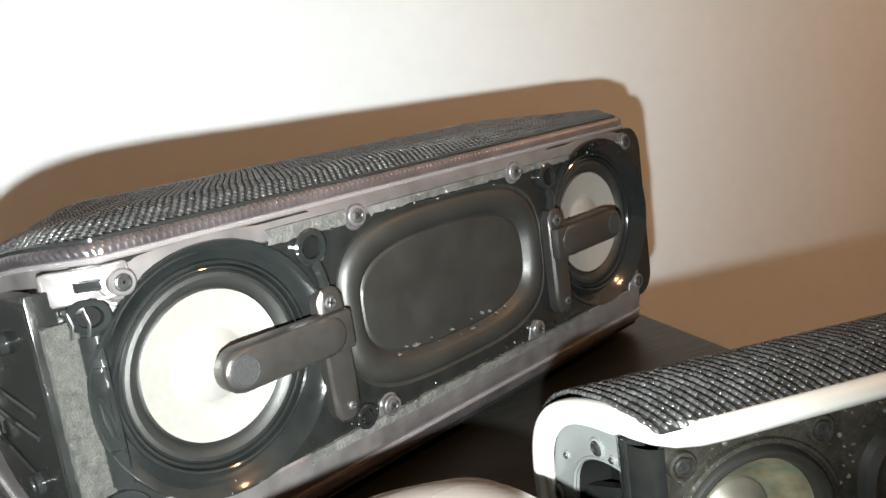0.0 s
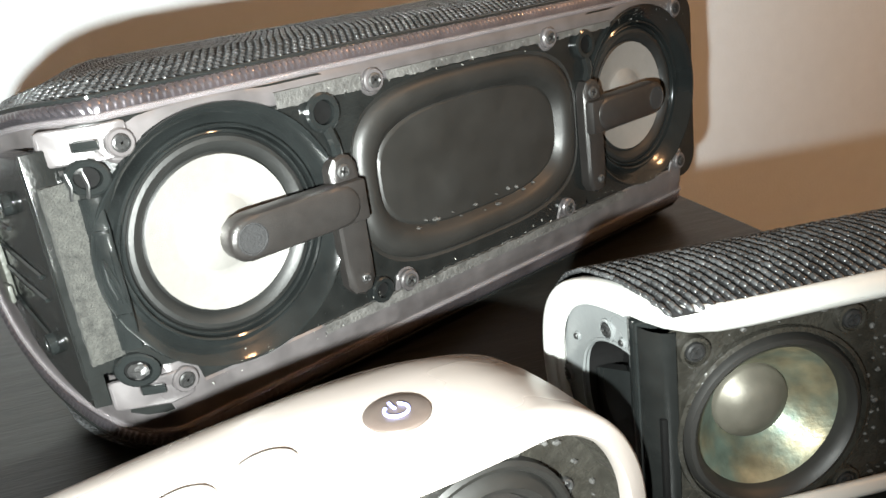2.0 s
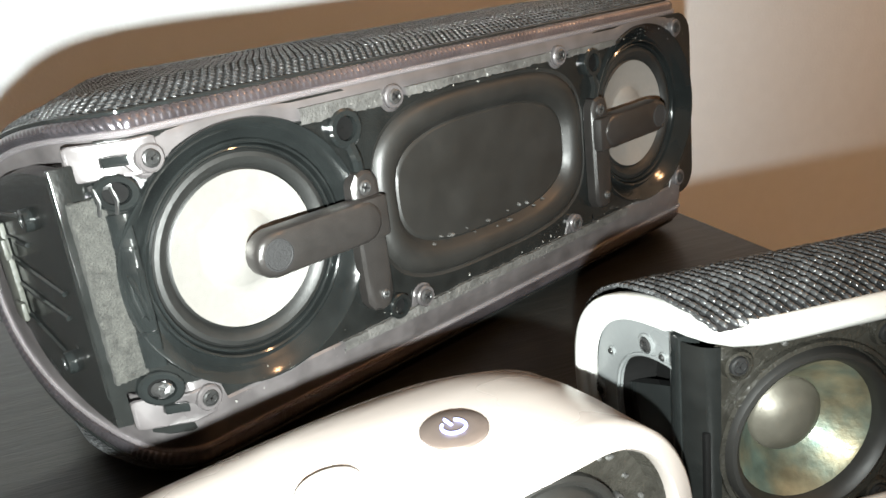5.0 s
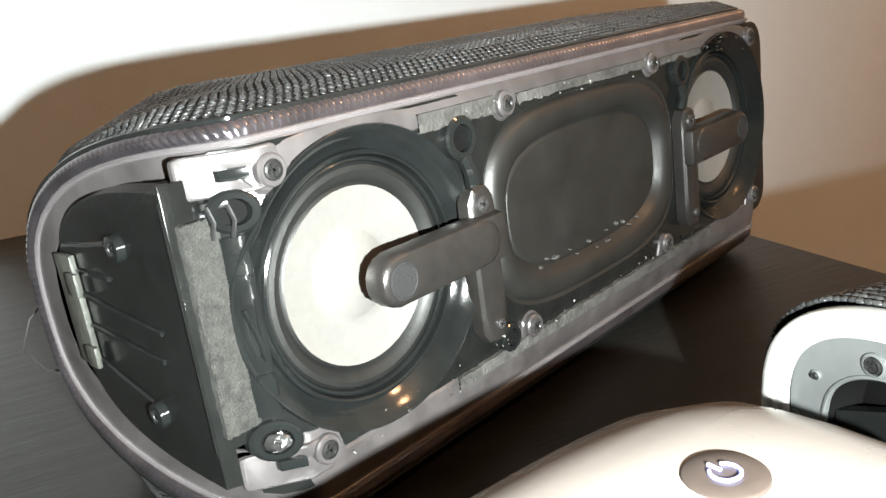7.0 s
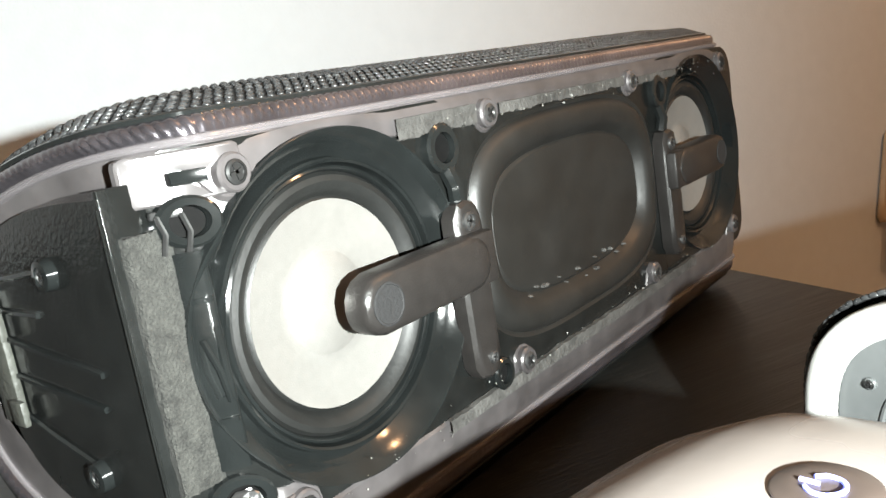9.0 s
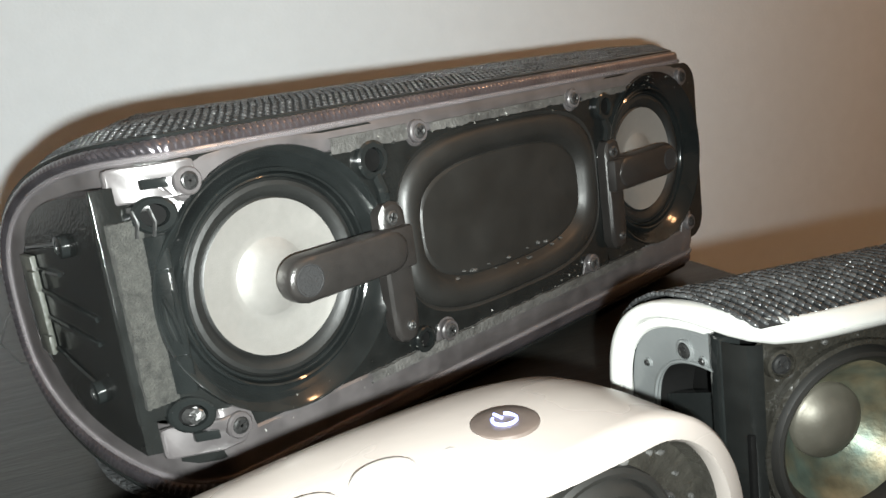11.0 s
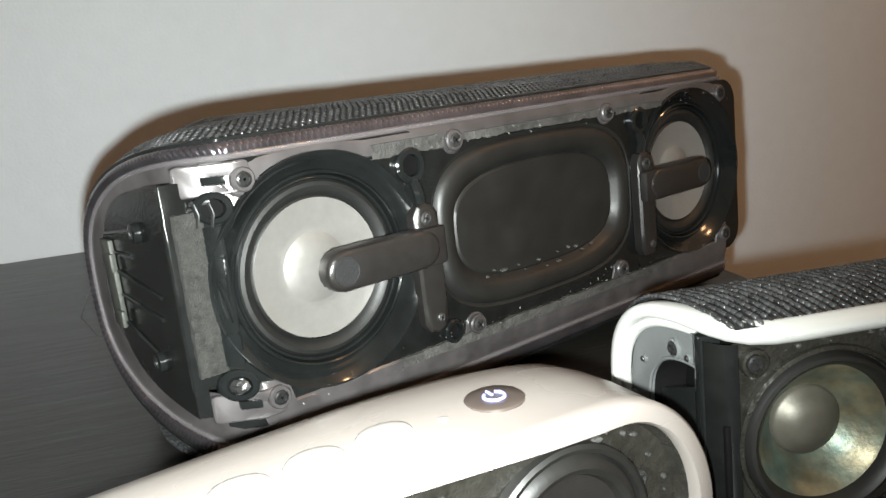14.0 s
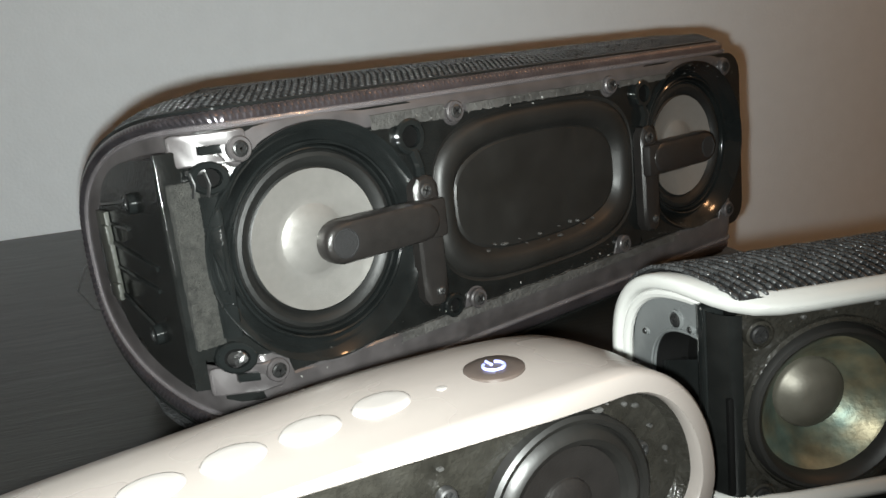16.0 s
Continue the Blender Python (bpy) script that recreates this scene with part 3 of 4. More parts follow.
# left part of the front: foam tape, glossy post, clip
piece("side_plate", mesh_of("side_plate", *block(-0.1380, -0.1275, 0.0078, 0.0095, 0.0335, 0.0930, 0.0003), BLACK), big)
piece("side_plate", mesh_of("side_plate", *block(0.1285, 0.1318, 0.0020, 0.0095, 0.0230, 0.0940, 0.0012), BLACK), big)
r3 = random.Random(8)
foam_loops = []
for y, inset in ((0.0078, 0.0), (0.0060, 0.0), (0.0056, 0.0004)):
    loop = []
    for i in range(80):
        s = i / 80 * 4
        u, w = (s, 0) if s < 1 else (1, s - 1) if s < 2 else (3 - s, 1) if s < 3 else (0, 4 - s)
        loop.append((-0.1362 + u * 0.0086 + r3.uniform(-0.0002, 0.0002) + (0.5 - u) * 2 * inset, y, 0.0375 + w * 0.0470 + r3.uniform(-0.0002, 0.0002)))
    foam_loops.append(loop)
piece("foam_tape", mesh_of("foam_tape", *loft(foam_loops, True, (False, True)), FOAM), big, "strip of grey foam tape")
piece("post", mesh_of("post", *loft([[(-0.1264 + 0.0026 * math.cos(math.pi * a / 12), 0.0012 - 0.0016 * math.sin(math.pi * a / 12) + 0.00010 * math.sin(1.7 * k), 0.0390 + 0.0024 * k) for a in range(13)] for k in range(18)], False), GLOSS), big, "glossy black upright post")
for z in (0.0705, 0.0480):
    piece("collar", mesh_of("collar", *tube([(-0.1264, 0.0014, z), (-0.1264, 0.0014, z + 0.0010)], 0.0024, 12), GLOSS), big)
clip = [tube([(-0.1276, 0.0004, 0.0665), (-0.1276, -0.0002, 0.0580), (-0.1268, -0.0004, 0.0530), (-0.1252, -0.0004, 0.0535), (-0.1252, 0.0, 0.0660)], 0.0005), block(-0.1270, -0.1256, 0.0002, 0.0016, 0.0500, 0.0530, 0.0004), tube([(-0.1274, -0.0004, 0.0640), (-0.1262, -0.0010, 0.0580), (-0.1254, -0.0006, 0.0520)], 0.0005)]
piece("clip", mesh_of("clip", *join(*clip), GLOSS), big, "small glossy plastic clip")
piece("crease", mesh_of("crease", *tube([(-0.1386, 0.0078, 0.0340 + 0.0031 * k) for k in range(19)], 0.0002, 6), BLACK), big)

spring = [tube([(-0.1300 + 0.0011 * k, -0.0010, 0.0800), (-0.1296 + 0.0011 * k, -0.0018, 0.0835), (-0.1300 + 0.0011 * k, -0.0010, 0.0868)], 0.0004, 6) for k in (0, 3)]
piece("spring_clip", mesh_of("spring_clip", *join(*spring, block(-0.1306, -0.1262, -0.0006, 0.0004, 0.0862, 0.0876, 0.0002)), BLACKSTEEL), big, "dark metal spring clip")
r4 = random.Random(21)
foil = [(0.0022 * math.sin(math.pi * a / 8) * (0.8 + 0.4 * r4.random()), -0.0014 - 0.0012 * math.cos(math.pi * a / 8)) for a in range(9)]
foil_v, foil_f = lathe([(max(r, 0.0001), y) for r, y in foil], -0.1268, 0.0330, 12)
foil_v = [(x + r4.uniform(-0.0003, 0.0003), y + r4.uniform(-0.0003, 0.0003), z + r4.uniform(-0.0003, 0.0003)) for x, y, z in foil_v]
piece("foil_scrap", mesh_of("foil_scrap", foil_v, foil_f, STEEL, False), big, "crumpled scrap of metal foil")

# beside the outer screws the front bends back towards the end
BENT = ("woofer_plate", "woofer", "tab", "slot", "post", "collar", "clip", "spring_clip", "foil_scrap", "screw_boss", "hollow", "surround")
for ob in big.children_recursive:
    if ob.name.split(".")[0] in BENT:
        for v in ob.data.vertices:
            v.co.y += 0.75 * max(0.0, -0.1215 - v.co.x)

# end plates with screws, ribs and a strip of circuit board
for side in (-1, 1):
    edge = []
    for i in range(41):
        a = math.pi * i / 40
        s, c = math.sin(a), math.cos(a)
        edge.append((0.0080 + 0.0600 * s ** 0.8, 0.0585 + 0.0330 * math.copysign(abs(c) ** 0.6, c)))
    outer = [(side * 0.1382, y, z) for y, z in edge]
    back = [(side * 0.1340, y * 1.02, 0.0590 + (z - 0.0590) * 1.03) for y, z in edge]
    end = piece("end_plate", mesh_of("end_plate", *loft([back, outer], True, (False, True)), BLACK), big, "black inner end plate")
    if side < 0:
        for z, y in ((0.0785, 0.031), (0.0384, 0.030)):
            b = piece("screw_boss", mesh_of("screw_boss", *moved(lathe([(0.0032, 0.0), (0.0030, -0.0020), (0.0018, -0.0022), (0.0016, -0.001), (0.0001, -0.001)], 0, 0, 20), pose(-0.1382, y, z, 0, 0, -90)), GLOSS), end)
            screw(b, 0, 0, 0, 0.0019, STEEL, 30, pose(-0.1396, y, z, 0, 0, -90))
        for z0, z1, y0, y1 in ((0.0760, 0.0790, 0.062, 0.034), (0.0640, 0.0600, 0.060, 0.020), (0.0560, 0.0530, 0.060, 0.022), (0.0470, 0.0400, 0.060, 0.031), (0.0700, 0.0700, 0.058, 0.040)):
            piece("rib", mesh_of("rib", *tube([(-0.1384, y0, z0), (-0.1386, (y0 + y1) / 2, (z0 + z1) / 2), (-0.1384, y1, z1)], 0.0007, 6), GLOSS), end)
        board = [block(-0.1400, -0.1384, 0.0570, 0.0660, 0.0450, 0.0740, 0.0003), block(-0.1412, -0.1398, 0.0540, 0.0590, 0.0640, 0.0700, 0.0004), block(-0.1412, -0.1398, 0.0535, 0.0590, 0.0455, 0.0510, 0.0004)]
        piece("circuit_board", mesh_of("circuit_board", *join(*board), GREEN), end, "dusty pale circuit board")
piece("inner_box", mesh_of("inner_box", *block(-0.1330, 0.1290, 0.0125, 0.0600, 0.0290, 0.0930, 0.004), BLACK), big)
loop_wire = [(-0.118, 0.101, 0.060), (-0.128, 0.106, 0.056), (-0.137, 0.108, 0.048), (-0.141, 0.108, 0.040), (-0.137, 0.106, 0.032), (-0.124, 0.100, 0.028)]
piece("wire_loop", mesh_of("wire_loop", *tube(loop_wire, 0.0004, 6), WIRE), big, "thin loose loop of wire")


# ---- the small speaker with a white rim ----
small = piece("small_speaker", None)
small.matrix_world = pose(-0.0238, -0.1150, TABLE, 0, 0, -31)
tagged(small, "small dark cloth speaker with a white rim, its drivers open", "speaker")
KL = 0.155
prof = [(-0.0005, 0.0570), (0.0030, 0.0585), (0.009, 0.0600), (0.016, 0.0606), (0.024, 0.0595), (0.0310, 0.0555), (0.0365, 0.048), (0.0386, 0.037), (0.0384, 0.024), (0.035, 0.012), (0.029, 0.004), (0.021, 0.0006), (0.010, 0.0006), (-0.0005, 0.0030)]
prof = [(y * 1.08, z * 0.925) for y, z in prof]
dense = []
for i in range(len(prof) - 1):
    for k in range(4):
        t = k / 4
        dense.append(Vector((0, prof[i][0] + (prof[i + 1][0] - prof[i][0]) * t, prof[i][1] + (prof[i + 1][1] - prof[i][1]) * t)))
dense.append(Vector((0, *prof[-1])))
for _ in range(4):
    dense = [dense[0]] + [(dense[i - 1] + 2 * dense[i] + dense[i + 1]) / 4 for i in range(1, len(dense) - 1)] + [dense[-1]]


def end_x(y, z):
    """How far the cloth reaches at the end: it runs out towards the back and draws in at the front."""
    return -0.0004 - 0.24 * max(y, 0.0) + 0.002 * max(0.0, 1 - y / 0.02)


cols = []
for s in np.linspace(0, 1, 40):
    cols.append([Vector((end_x(p.y, p.z) + s * (KL - end_x(p.y, p.z)), p.y, p.z)) for p in dense])
piece("cloth_cover", mesh_of("cloth_cover", *loft(cols, False), CLOTH), small, "black backing cloth")
# woven cords over the cover
rowsK = [[c[i] for c in cols] for i in range(len(dense))]
weave_loops = [list(r) + [v + Vector((0, 0.0, -0.0001)) for v in reversed(r)] for r in rowsK]
piece("woven_cover", stitches(weave_loops, 0.0023, 0.0016, lambda x, y, z: x < 0.11 and z > 0.02, 0.0020, 0.00072, 0.00042, "weave", 7, True), small, "dark grey woven grille cloth", kind="stuff")
# white rim: along the front edges and round the end
rim = [Vector((KL - 0.006 - i * 0.006, -0.0012, 0.0512)) for i in range(23)]
rim += [Vector((0.0085, -0.0011, 0.0507)), Vector((0.0050, -0.0002, 0.0508)), Vector((0.0016, 0.0028, 0.0514)), Vector((-0.0012, 0.0068, 0.0526))]
rim += [Vector((end_x(p.y, p.z) - 0.001, p.y * 0.92 - 0.0004, 0.0285 + (p.z - 0.0285) * 0.92)) for p in dense[8:-2]]
rim += [Vector((-0.0040, 0.004, 0.0032)), Vector((0.0005, 0.0006, 0.0030)), Vector((0.006, -0.0008, 0.0030))]
rim += [Vector((0.012 + i * 0.006, -0.0010, 0.0030)) for i in range(24)]
for _ in range(3):
    rim = [rim[0]] + [(rim[i - 1] + 2 * rim[i] + rim[i + 1]) / 4 for i in range(1, len(rim) - 1)] + [rim[-1]]
# a flat band with rounded edges: thick across the skin, thin along it
bands = []
for i, p in enumerate(rim):
    d = (rim[min(i + 1, len(rim) - 1)] - rim[max(i - 1, 0)]).normalized()
    out = Vector((0, p.y - 0.020, p.z - 0.026))
    out = (out - d * out.dot(d)).normalized()
    side = d.cross(out)
    bands.append([p + out * 0.0019 * math.copysign(abs(math.cos(a)) ** 0.6, math.cos(a)) + side * 0.0027 * math.copysign(abs(math.sin(a)) ** 0.6, math.sin(a)) for a in (2 * math.pi * k / 16 for k in range(16))])
piece("rim", mesh_of("rim", *loft(bands, True, (True, True)), RIMWHITE, sharp=60), small, "matt white plastic rim")
inner_rim = [p + Vector((0.0006, 0, 0)) + (Vector((0, 0.024, 0.026)) - Vector((0, p.y, p.z))) * 0.12 for p in rim[27:-28]]
piece("inner_rim", mesh_of("inner_rim", *tube(inner_rim, 0.0014, 10), RIMWHITE), small, "grey-white inner lip")
# baffle, corner post, driver
DX, DZ, DR = 0.0236, 0.0238, 0.0202
hole = [(DX + DR * math.cos(2 * math.pi * i / 96), 0.0012, DZ + DR * math.sin(2 * math.pi * i / 96)) for i in range(96)]
piece("baffle", mesh_of("baffle", *join(plate_with(hole, 0.0015, 0.0465, 0.0030, 0.0498, 0.0012), block(0.0465, KL - 0.004, 0.0012, 0.003, 0.0030, 0.0498, 0.0004)), DUSTBLACK), small, "dusty black baffle")
corner = [[(0.0024 - 0.0056 * math.sin(a), 0.0080 - 0.0080 * math.cos(a), z) for a in (math.pi / 2 * k / 10 for k in range(11))] for z in (0.0035, 0.012, 0.024, 0.036, 0.0492)]
piece("corner_post", mesh_of("corner_post", *loft(corner, False), BLACK), small, "glossy black rounded corner")
piece("corner_strip", mesh_of("corner_strip", *block(-0.0010, 0.0004, 0.0004, 0.0022, 0.0060, 0.0300, 0.0004), DEEP), small)
piece("corner_wall", mesh_of("corner_wall", *block(-0.0036, 0.0016, 0.0060, 0.0105, 0.0035, 0.0500, 0.0008), GLOSS), small)
driver = piece("driver", mesh_of("driver", *lathe([(0.0218, 0.0010), (0.0217, -0.0002), (0.0208, -0.0005), (0.0206, 0.0010), (0.0202, 0.0016)], DX, DZ, 64), DUSTBLACK), small)
piece("surround", mesh_of("surround", *lathe([(0.0203, 0.0016), (0.0199, 0.0002), (0.0192, -0.0008), (0.0183, -0.0010), (0.0174, -0.0003), (0.0167, 0.0012), (0.0163, 0.0028)], DX, DZ, 64), RUBBER), driver, "black rubber surround")
piece("cone", mesh_of("cone", *lathe([(0.0164, 0.0026), (0.0158, 0.0030), (0.0140, 0.0050), (0.0115, 0.0078), (0.0088, 0.0102)], DX, DZ, 64), STEELCONE), driver, "worn grey metal cone")
piece("dust_cap", mesh_of("dust_cap", *lathe([(0.0089, 0.0104), (0.0087, 0.0092), (0.0083, 0.0087), (0.0077, 0.0083), (0.0065, 0.0074), (0.0049, 0.0061), (0.0026, 0.0055), (0.0003, 0.0053)], DX, DZ, 64, caps=(False, True)), CAP), driver, "smooth grey dust cap")
for x, z in ((0.0063, 0.0442), (0.0063, 0.0052), (0.0403, 0.0442), (0.0403, 0.0052)):
    seat = piece("screw_boss", mesh_of("screw_boss", *lathe([(0.0034, 0.0014), (0.0032, -0.0004), (0.0026, -0.0006), (0.0024, 0.0002), (0.0001, 0.0002)], x, z, 20), DUSTBLACK), small)
    screw(seat, x, -0.0002, z, 0.0021, BLACKSTEEL, 15 + 900 * z)
# crumbs of old glue on the baffle, thick along its edge
rng = random.Random(17)
crumbs = []
for i in range(260):
    x, z = rng.uniform(0.003, 0.060), rng.uniform(0.0035, 0.0490)
    if math.hypot(x - DX, z - DZ) < 0.0222 or (rng.random() < 0.6 and min(z - 0.003, 0.0495 - z, abs(x - 0.046)) > 0.004):
        continue
    r = rng.uniform(0.00012, 0.0005)
    crumbs.append(lathe([(r, 0.0014), (r * 0.9, 0.0011 - r * 0.5), (r * 0.3, 0.0010 - r * 0.8)], x, z, 6, sx=rng.uniform(0.7, 2.4), sz=rng.uniform(0.7, 1.6), caps=(False, True)))
piece("glue_residue", mesh_of("glue_residue", *join(*crumbs), DUSTY), small, "grey crumbs of old glue", kind="stuff")
radiator2 = [superloop(0.026 - a, 0.0175 - a, 3.0, 0.076, 0.0245, y, 72) for a, y in ((0, 0.0012), (0.0008, -0.0006), (0.0026, -0.0016), (0.0046, -0.0008), (0.0058, 0.0012), (0.0066, 0.0016))]
pr2 = piece("passive_radiator", mesh_of("passive_radiator", *loft(radiator2), RUBBER), small, "oblong brownish passive radiator")
piece("diaphragm", mesh_of("diaphragm", *loft([superloop(0.0194, 0.0109, 3.0, 0.076, 0.0245, 0.0016, 72), superloop(0.002, 0.001, 3.0, 0.076, 0.0245, 0.0010, 72)], True, (False, True)), SATIN), pr2)


# end plate: grey crescent round a dark opening
def plate_x(y):
    return -0.0008 - 0.24 * y


edge_line = [Vector((0, 0.0070 + max(0.0, p.y - 0.007) * 0.82, 0.0265 + (p.z - 0.0265) * 0.80)) for p in dense[6:-3]]
hole_line = [Vector((0, 0.0070 + max(0.0, p.y - 0.007) * 0.60, 0.0225 + (p.z - 0.0225) * 0.58)) for p in dense[6:-3]]
lines = []
for line, deep in ((edge_line, 0.006), (edge_line, 0.0), (hole_line, -0.0002), (hole_line, 0.0010)):
    lines.append([Vector((plate_x(p.y) + deep, p.y, p.z)) for p in line])
plate_k = piece("end_plate", mesh_of("end_plate", *loft(lines, False), GREYPLATE), small, "grey crescent-shaped end plate with screws")
# the opening's wall is coloured near-black in place of the shade inside
wall_of_hole = [[Vector((plate_x(p.y) + deep, p.y, p.z)) for p in hole_line] for deep in (0.0010, 0.010)]
piece("opening", mesh_of("opening", *loft(wall_of_hole, False), DEEP), plate_k, "wall of the opening, coloured black for its shade")
lip = [Vector((plate_x(p.y) - 0.0002, p.y, p.z)) for p in hole_line]
piece("lip", mesh_of("lip", *tube(lip, 0.0005, 6), GREYPLATE), plate_k)
# a solid near-black block added as the shade seen through the opening
piece("hollow", mesh_of("hollow", *block(0.0020, 0.0100, 0.0060, 0.0420, 0.0030, 0.0470, 0.002), DEEP), small, "black block for the shade behind the plate")
panel = [[(plate_x(y) + d, y, z) for y, z in ((0.0085, 0.0060), (0.0270, 0.0075), (0.0270, 0.0300), (0.0085, 0.0365))] for d in (0.006, 0.0022)]
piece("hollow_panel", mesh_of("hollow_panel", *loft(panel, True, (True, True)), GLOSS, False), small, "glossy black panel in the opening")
for y, z, r in ((0.0170, 0.0440, 0.0018), (0.0290, 0.0378, 0.0008), (0.0118, 0.0430, 0.0008), (0.0345, 0.0255, 0.0017), (0.0190, 0.0075, 0.0018)):
    seat = piece("screw_boss", mesh_of("screw_boss", *moved(lathe([(r * 1.5, 0.001), (r * 1.4, -0.0004), (r * 1.1, -0.0006), (r, 0.0004), (0.0001, 0.0006)], 0, 0, 18), pose(plate_x(y) - 0.0002, y, z, 0, 0, -76.5)), GREYPLATE), plate_k)
    screw(seat, 0, 0, 0, r, BLACKSTEEL, 25, pose(plate_x(y) - 0.0005, y, z, 0, 0, -76.5))


# ---- the white speaker in front ----
white = piece("white_speaker", None)
white.matrix_world = pose(-0.0735, -0.0935, TABLE, 0, 0, -10.5)
tagged(white, "glossy white portable speaker with top buttons and open front", "speaker")
BA, BX = 0.105, 0.0415
SLOPE, FALL, OPEN = 0.02, 0.055, -0.03
TOP, ROUND = 0.0510, 2.8


def white_loop(grow, y, top, slope, right=0.0, low=0.0, count=160, n=ROUND, level=0.0):
    """An outline of the white body from the front: round right end, upper line falling to the left by slope."""
    out = []
    end = 0.024 + grow
    for x, _, z in superloop(BA + grow, 0.5, n, BX - BA + right, 0.5, y, count):
        h = min(top + slope * min(0.0, x - 0.012), TOP + FALL * min(0.0, x - 0.012) + 0.0032)
        if level and x > BX - BA:
            arc = math.sqrt(max(0.0, 1 - (max(0.0, x - (BX + grow + right - end)) / end) ** 2))
            stretched = 0.38 + (0.62 if z > 0.5 else -0.38) * arc
            share = level * min(1.0, (x - BX + BA) / 0.03)
            z += (stretched - z) * share
        out.append(Vector((x, y * (1 + 3.0 * min(0.0, x)) if y < 0 else y, low + z * (h - low) + grow * (2 * z - 1))))
    return out


RIM = 0.0482
skin = [white_loop(-0.0050, -0.0150, RIM, OPEN, 0, 0.002, n=ROUND, level=1.0), white_loop(-0.0050, -0.0172, RIM, OPEN, 0, 0.002, n=ROUND, level=1.0), white_loop(-0.0044, -0.0180, RIM, OPEN, 0, 0.002, n=ROUND, level=1.0), white_loop(-0.0012, -0.0180, RIM, SLOPE, 0, 0.002, n=ROUND, level=1.0), white_loop(0.0, -0.0170, RIM, SLOPE, 0, 0.001, n=ROUND, level=0.97),
        white_loop(0, -0.0135, 0.0488, 0.03, level=0.86), white_loop(0, -0.0080, 0.0499, 0.045, level=0.66), white_loop(0, 0.0, TOP, FALL, level=0.50), white_loop(0, 0.010, TOP, FALL, level=0.38), white_loop(-0.0006, 0.018, TOP, FALL, level=0.27), white_loop(-0.0022, 0.0250, TOP, FALL), white_loop(-0.0050, 0.0305, TOP, FALL), white_loop(-0.0090, 0.0340, TOP, FALL), white_loop(-0.0150, 0.0355, TOP, FALL)]
piece("shell", mesh_of("shell", *loft(skin, True, (False, True)), WHITE, sharp=50), white, "glossy white plastic shell")
front = [white_loop(-0.0049, -0.0150, RIM, OPEN, 0, 0.002, n=ROUND, level=1.0), white_loop(-0.0062, -0.0120, RIM, OPEN, 0, 0.002, n=ROUND, level=1.0)]
BDX, BDZ, BDR = 0.0068, 0.0210, 0.0186
dr = [Vector((BDX + BDR * math.cos(2 * math.pi * i / 160), -0.0118, BDZ + BDR * math.sin(2 * math.pi * i / 160))) for i in range(120)]
piece("front_plate", mesh_of("front_plate", *join(loft(front + [white_loop(-0.0080, -0.0118, RIM, OPEN, 0, 0.002, n=ROUND, level=1.0)]), loft([white_loop(-0.0080, -0.0118, RIM, OPEN, 0, 0.002, n=ROUND, level=1.0), white_loop(-0.022, -0.0100, RIM, OPEN, 0, 0.002, n=ROUND, level=1.0)], True, (False, True))), DUSTBLACK), white, "dusty black front plate")
drv = piece("driver", mesh_of("driver", *lathe([(BDR + 0.0014, -0.0112), (BDR + 0.0012, -0.0134), (BDR + 0.0004, -0.0140), (BDR - 0.0006, -0.0136), (BDR - 0.0010, -0.0126)], BDX, BDZ, 72), RUBBER), white)
piece("surround", mesh_of("surround", *lathe([(BDR - 0.0010, -0.0126), (BDR - 0.0020, -0.0140), (BDR - 0.0034, -0.0146), (BDR - 0.0048, -0.0138), (BDR - 0.0056, -0.0120)], BDX, BDZ, 72), RUBBER), drv, "black rubber surround")
piece("cone", mesh_of("cone", *lathe([(BDR - 0.0056, -0.0122), (BDR - 0.0075, -0.0116), (0.0062, -0.0113), (0.0060, -0.0119), (0.0045, -0.0127), (0.0022, -0.0131), (0.0002, -0.0132)], BDX, BDZ, 72, caps=(False, True)), SATIN), drv, "dark grey cone")
for x, z in ((0.0260, 0.0270), (-0.0190, 0.0330), (-0.016, 0.010)):
    screw(white, x, -0.0118, z, 0.0020, STEEL, 40 + 300 * x)
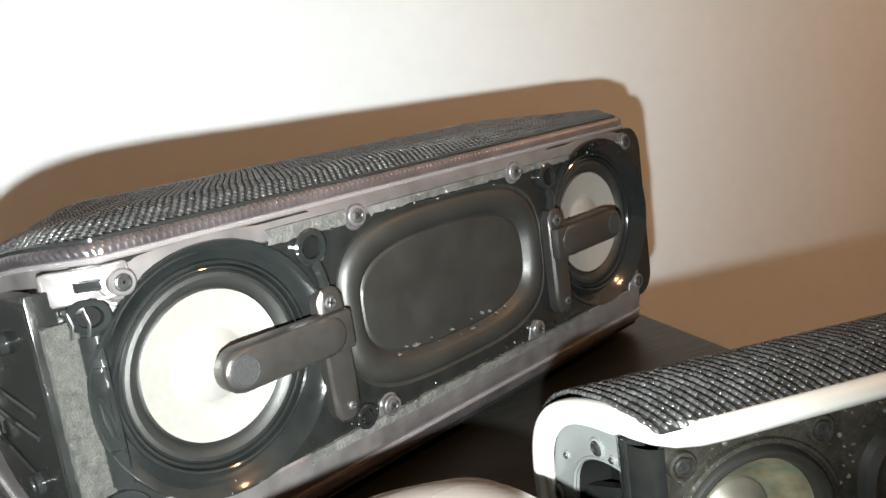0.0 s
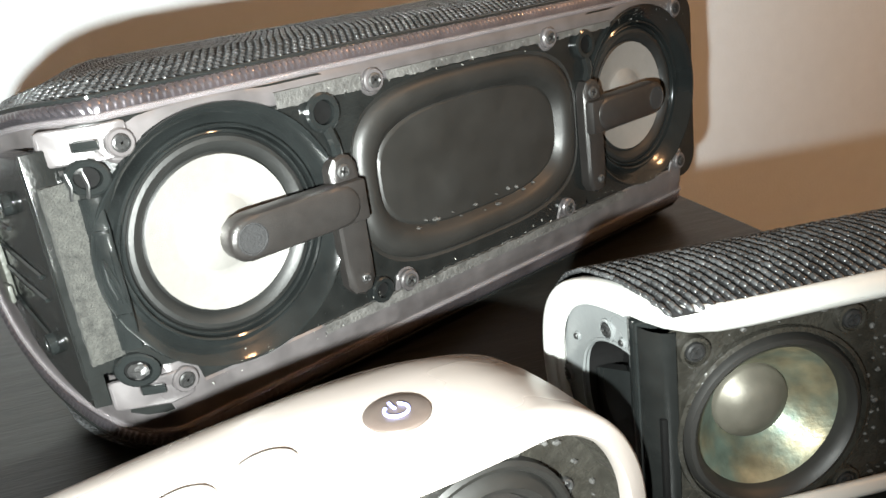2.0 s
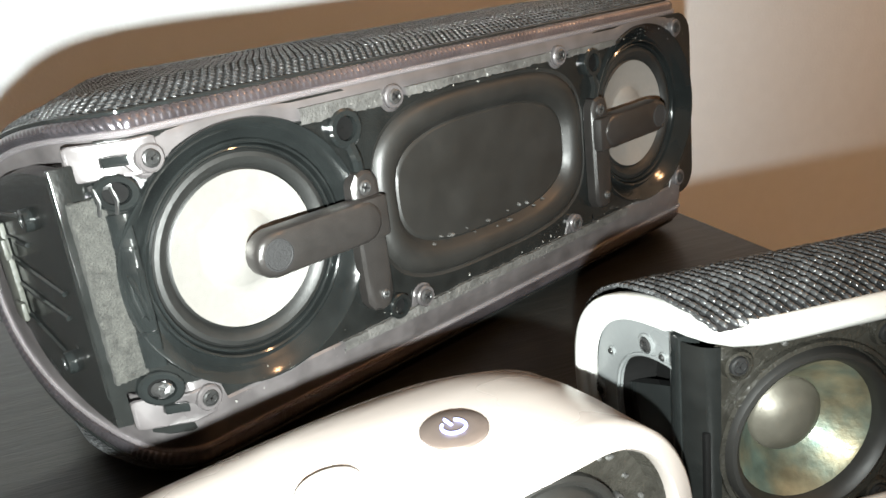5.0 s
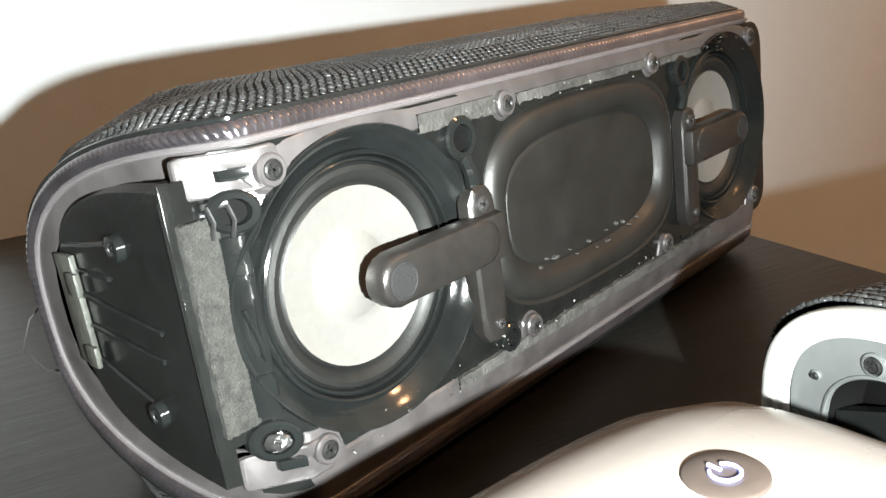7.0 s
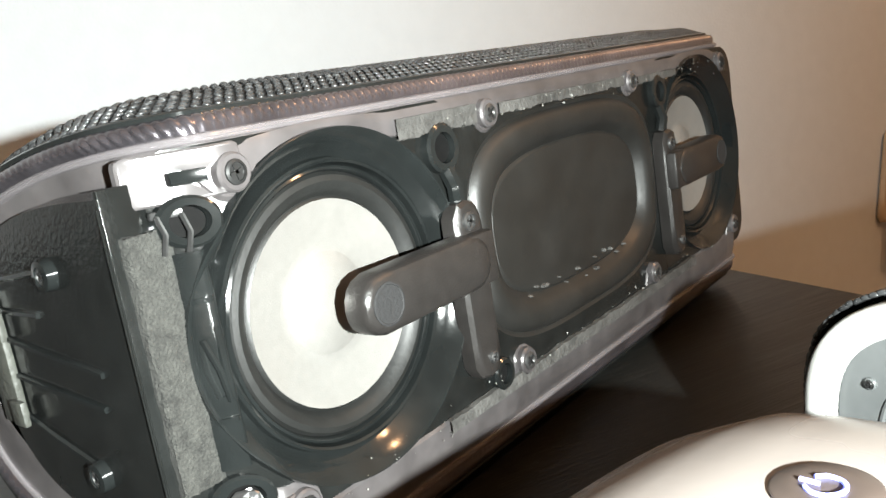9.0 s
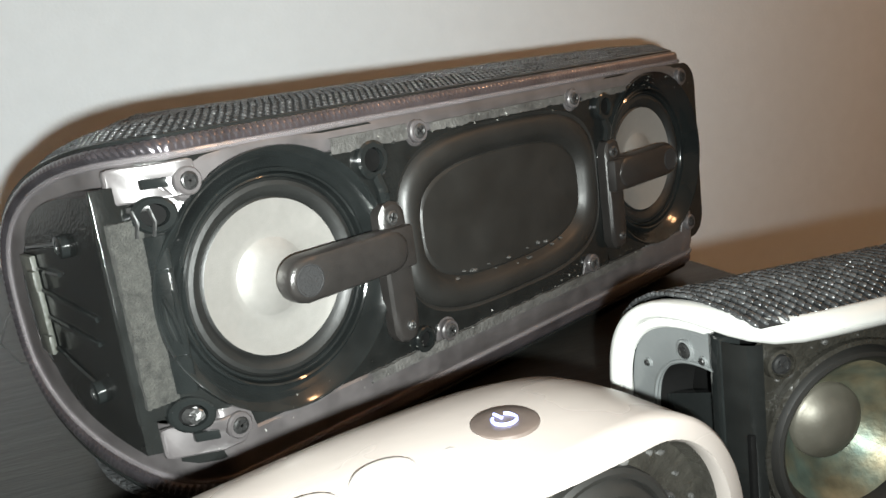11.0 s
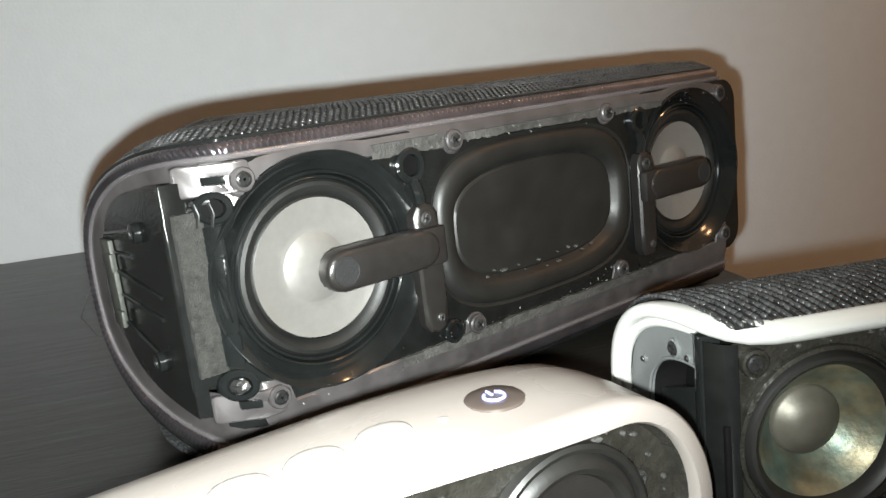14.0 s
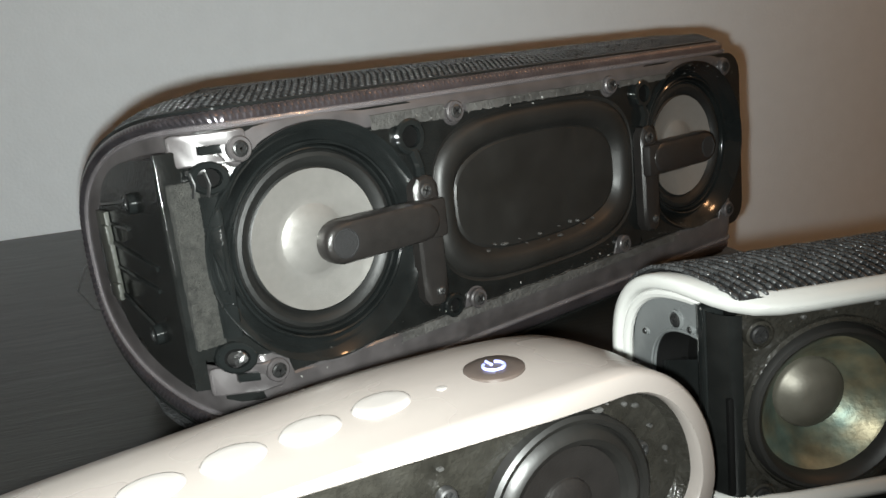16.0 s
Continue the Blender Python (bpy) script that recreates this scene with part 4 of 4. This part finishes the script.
# crumbs of old glue round the opening's edge
rng = random.Random(11)
crumbs = []
edge_line = white_loop(-0.0088, -0.0122, RIM, OPEN, 0, 0.002, 240, ROUND, 1.0)
for i in range(26):
    p = edge_line[rng.randrange(240)]
    r = rng.uniform(0.0002, 0.0007)
    crumbs.append(lathe([(r, p.y + 0.0008), (r * 0.9, p.y - r * 0.3), (r * 0.3, p.y - r * 0.5)], p.x, p.z - rng.uniform(-0.001, 0.002), 6, sx=rng.uniform(0.8, 2.5), caps=(False, True)))
piece("glue_residue", mesh_of("glue_residue", *join(*crumbs), DUSTY), white, "grey crumbs of old glue", kind="stuff")


def crown(x):
    """Height of the white body's top at x, along the line of buttons."""
    u = min(0.999, abs(x - (BX - BA)) / BA)
    z = 0.5 + 0.5 * (1 - u ** ROUND) ** (1 / ROUND)
    return (z + (1 - z) * 0.38) * (TOP + FALL * min(0.0, x - 0.012))


def flat_disc(name, rx, ry, x, y, z, prof, mat, parent, label="", turn=0):
    """A low round thing lying on top: rings of a share of the radius and a height."""
    loops = [[Vector((rx * s * math.cos(2 * math.pi * i / 48), ry * s * math.sin(2 * math.pi * i / 48), h)) for i in range(48)] for s, h in prof]
    return piece(name, mesh_of(name, *loft(loops, True, (False, True)), mat), parent, label, at=pose(x, y, z, 0, 0, turn))


power = flat_disc("power_button", 0.0062, 0.0062, 0, 0, crown(0) + 0.0006, ((1.03, -0.0014), (1.0, -0.0002), (0.95, 0.0), (0.5, 0.0), (0.05, 0.0)), BUTTON, white, "round brown-grey power button with a lit mark")
mark = [Vector((0.0022 * math.cos(radians(a)), 0.0022 * math.sin(radians(a)), 0.0002)) for a in range(125, 416, 10)]
piece("power_mark", mesh_of("power_mark", *join(tube(mark, 0.00032, 6), tube([(0, 0.0007, 0.0002), (0, 0.0018, 0.0002), (0, 0.0030, 0.0002)], 0.00032, 6)), GLOW), power, "blue-white lit power mark")
for k in range(4):
    x = -0.0243 - 0.0140 * k
    flat_disc("button", 0.0055, 0.0042, x, 0.0008, crown(x) + 0.0001, ((1.12, -0.0010), (1.08, -0.0001), (1.02, 0.0003), (0.95, 0.0006), (0.86, 0.0007), (0.5, 0.0007)), KEYWHITE, white, "raised white button")
flat_disc("indicator", 0.0011, 0.0011, -0.0125, -0.001, crown(-0.0125), ((1.0, -0.0003), (1.0, 0.0001), (0.8, 0.0002), (0.1, 0.0002)), KEYWHITE, white)
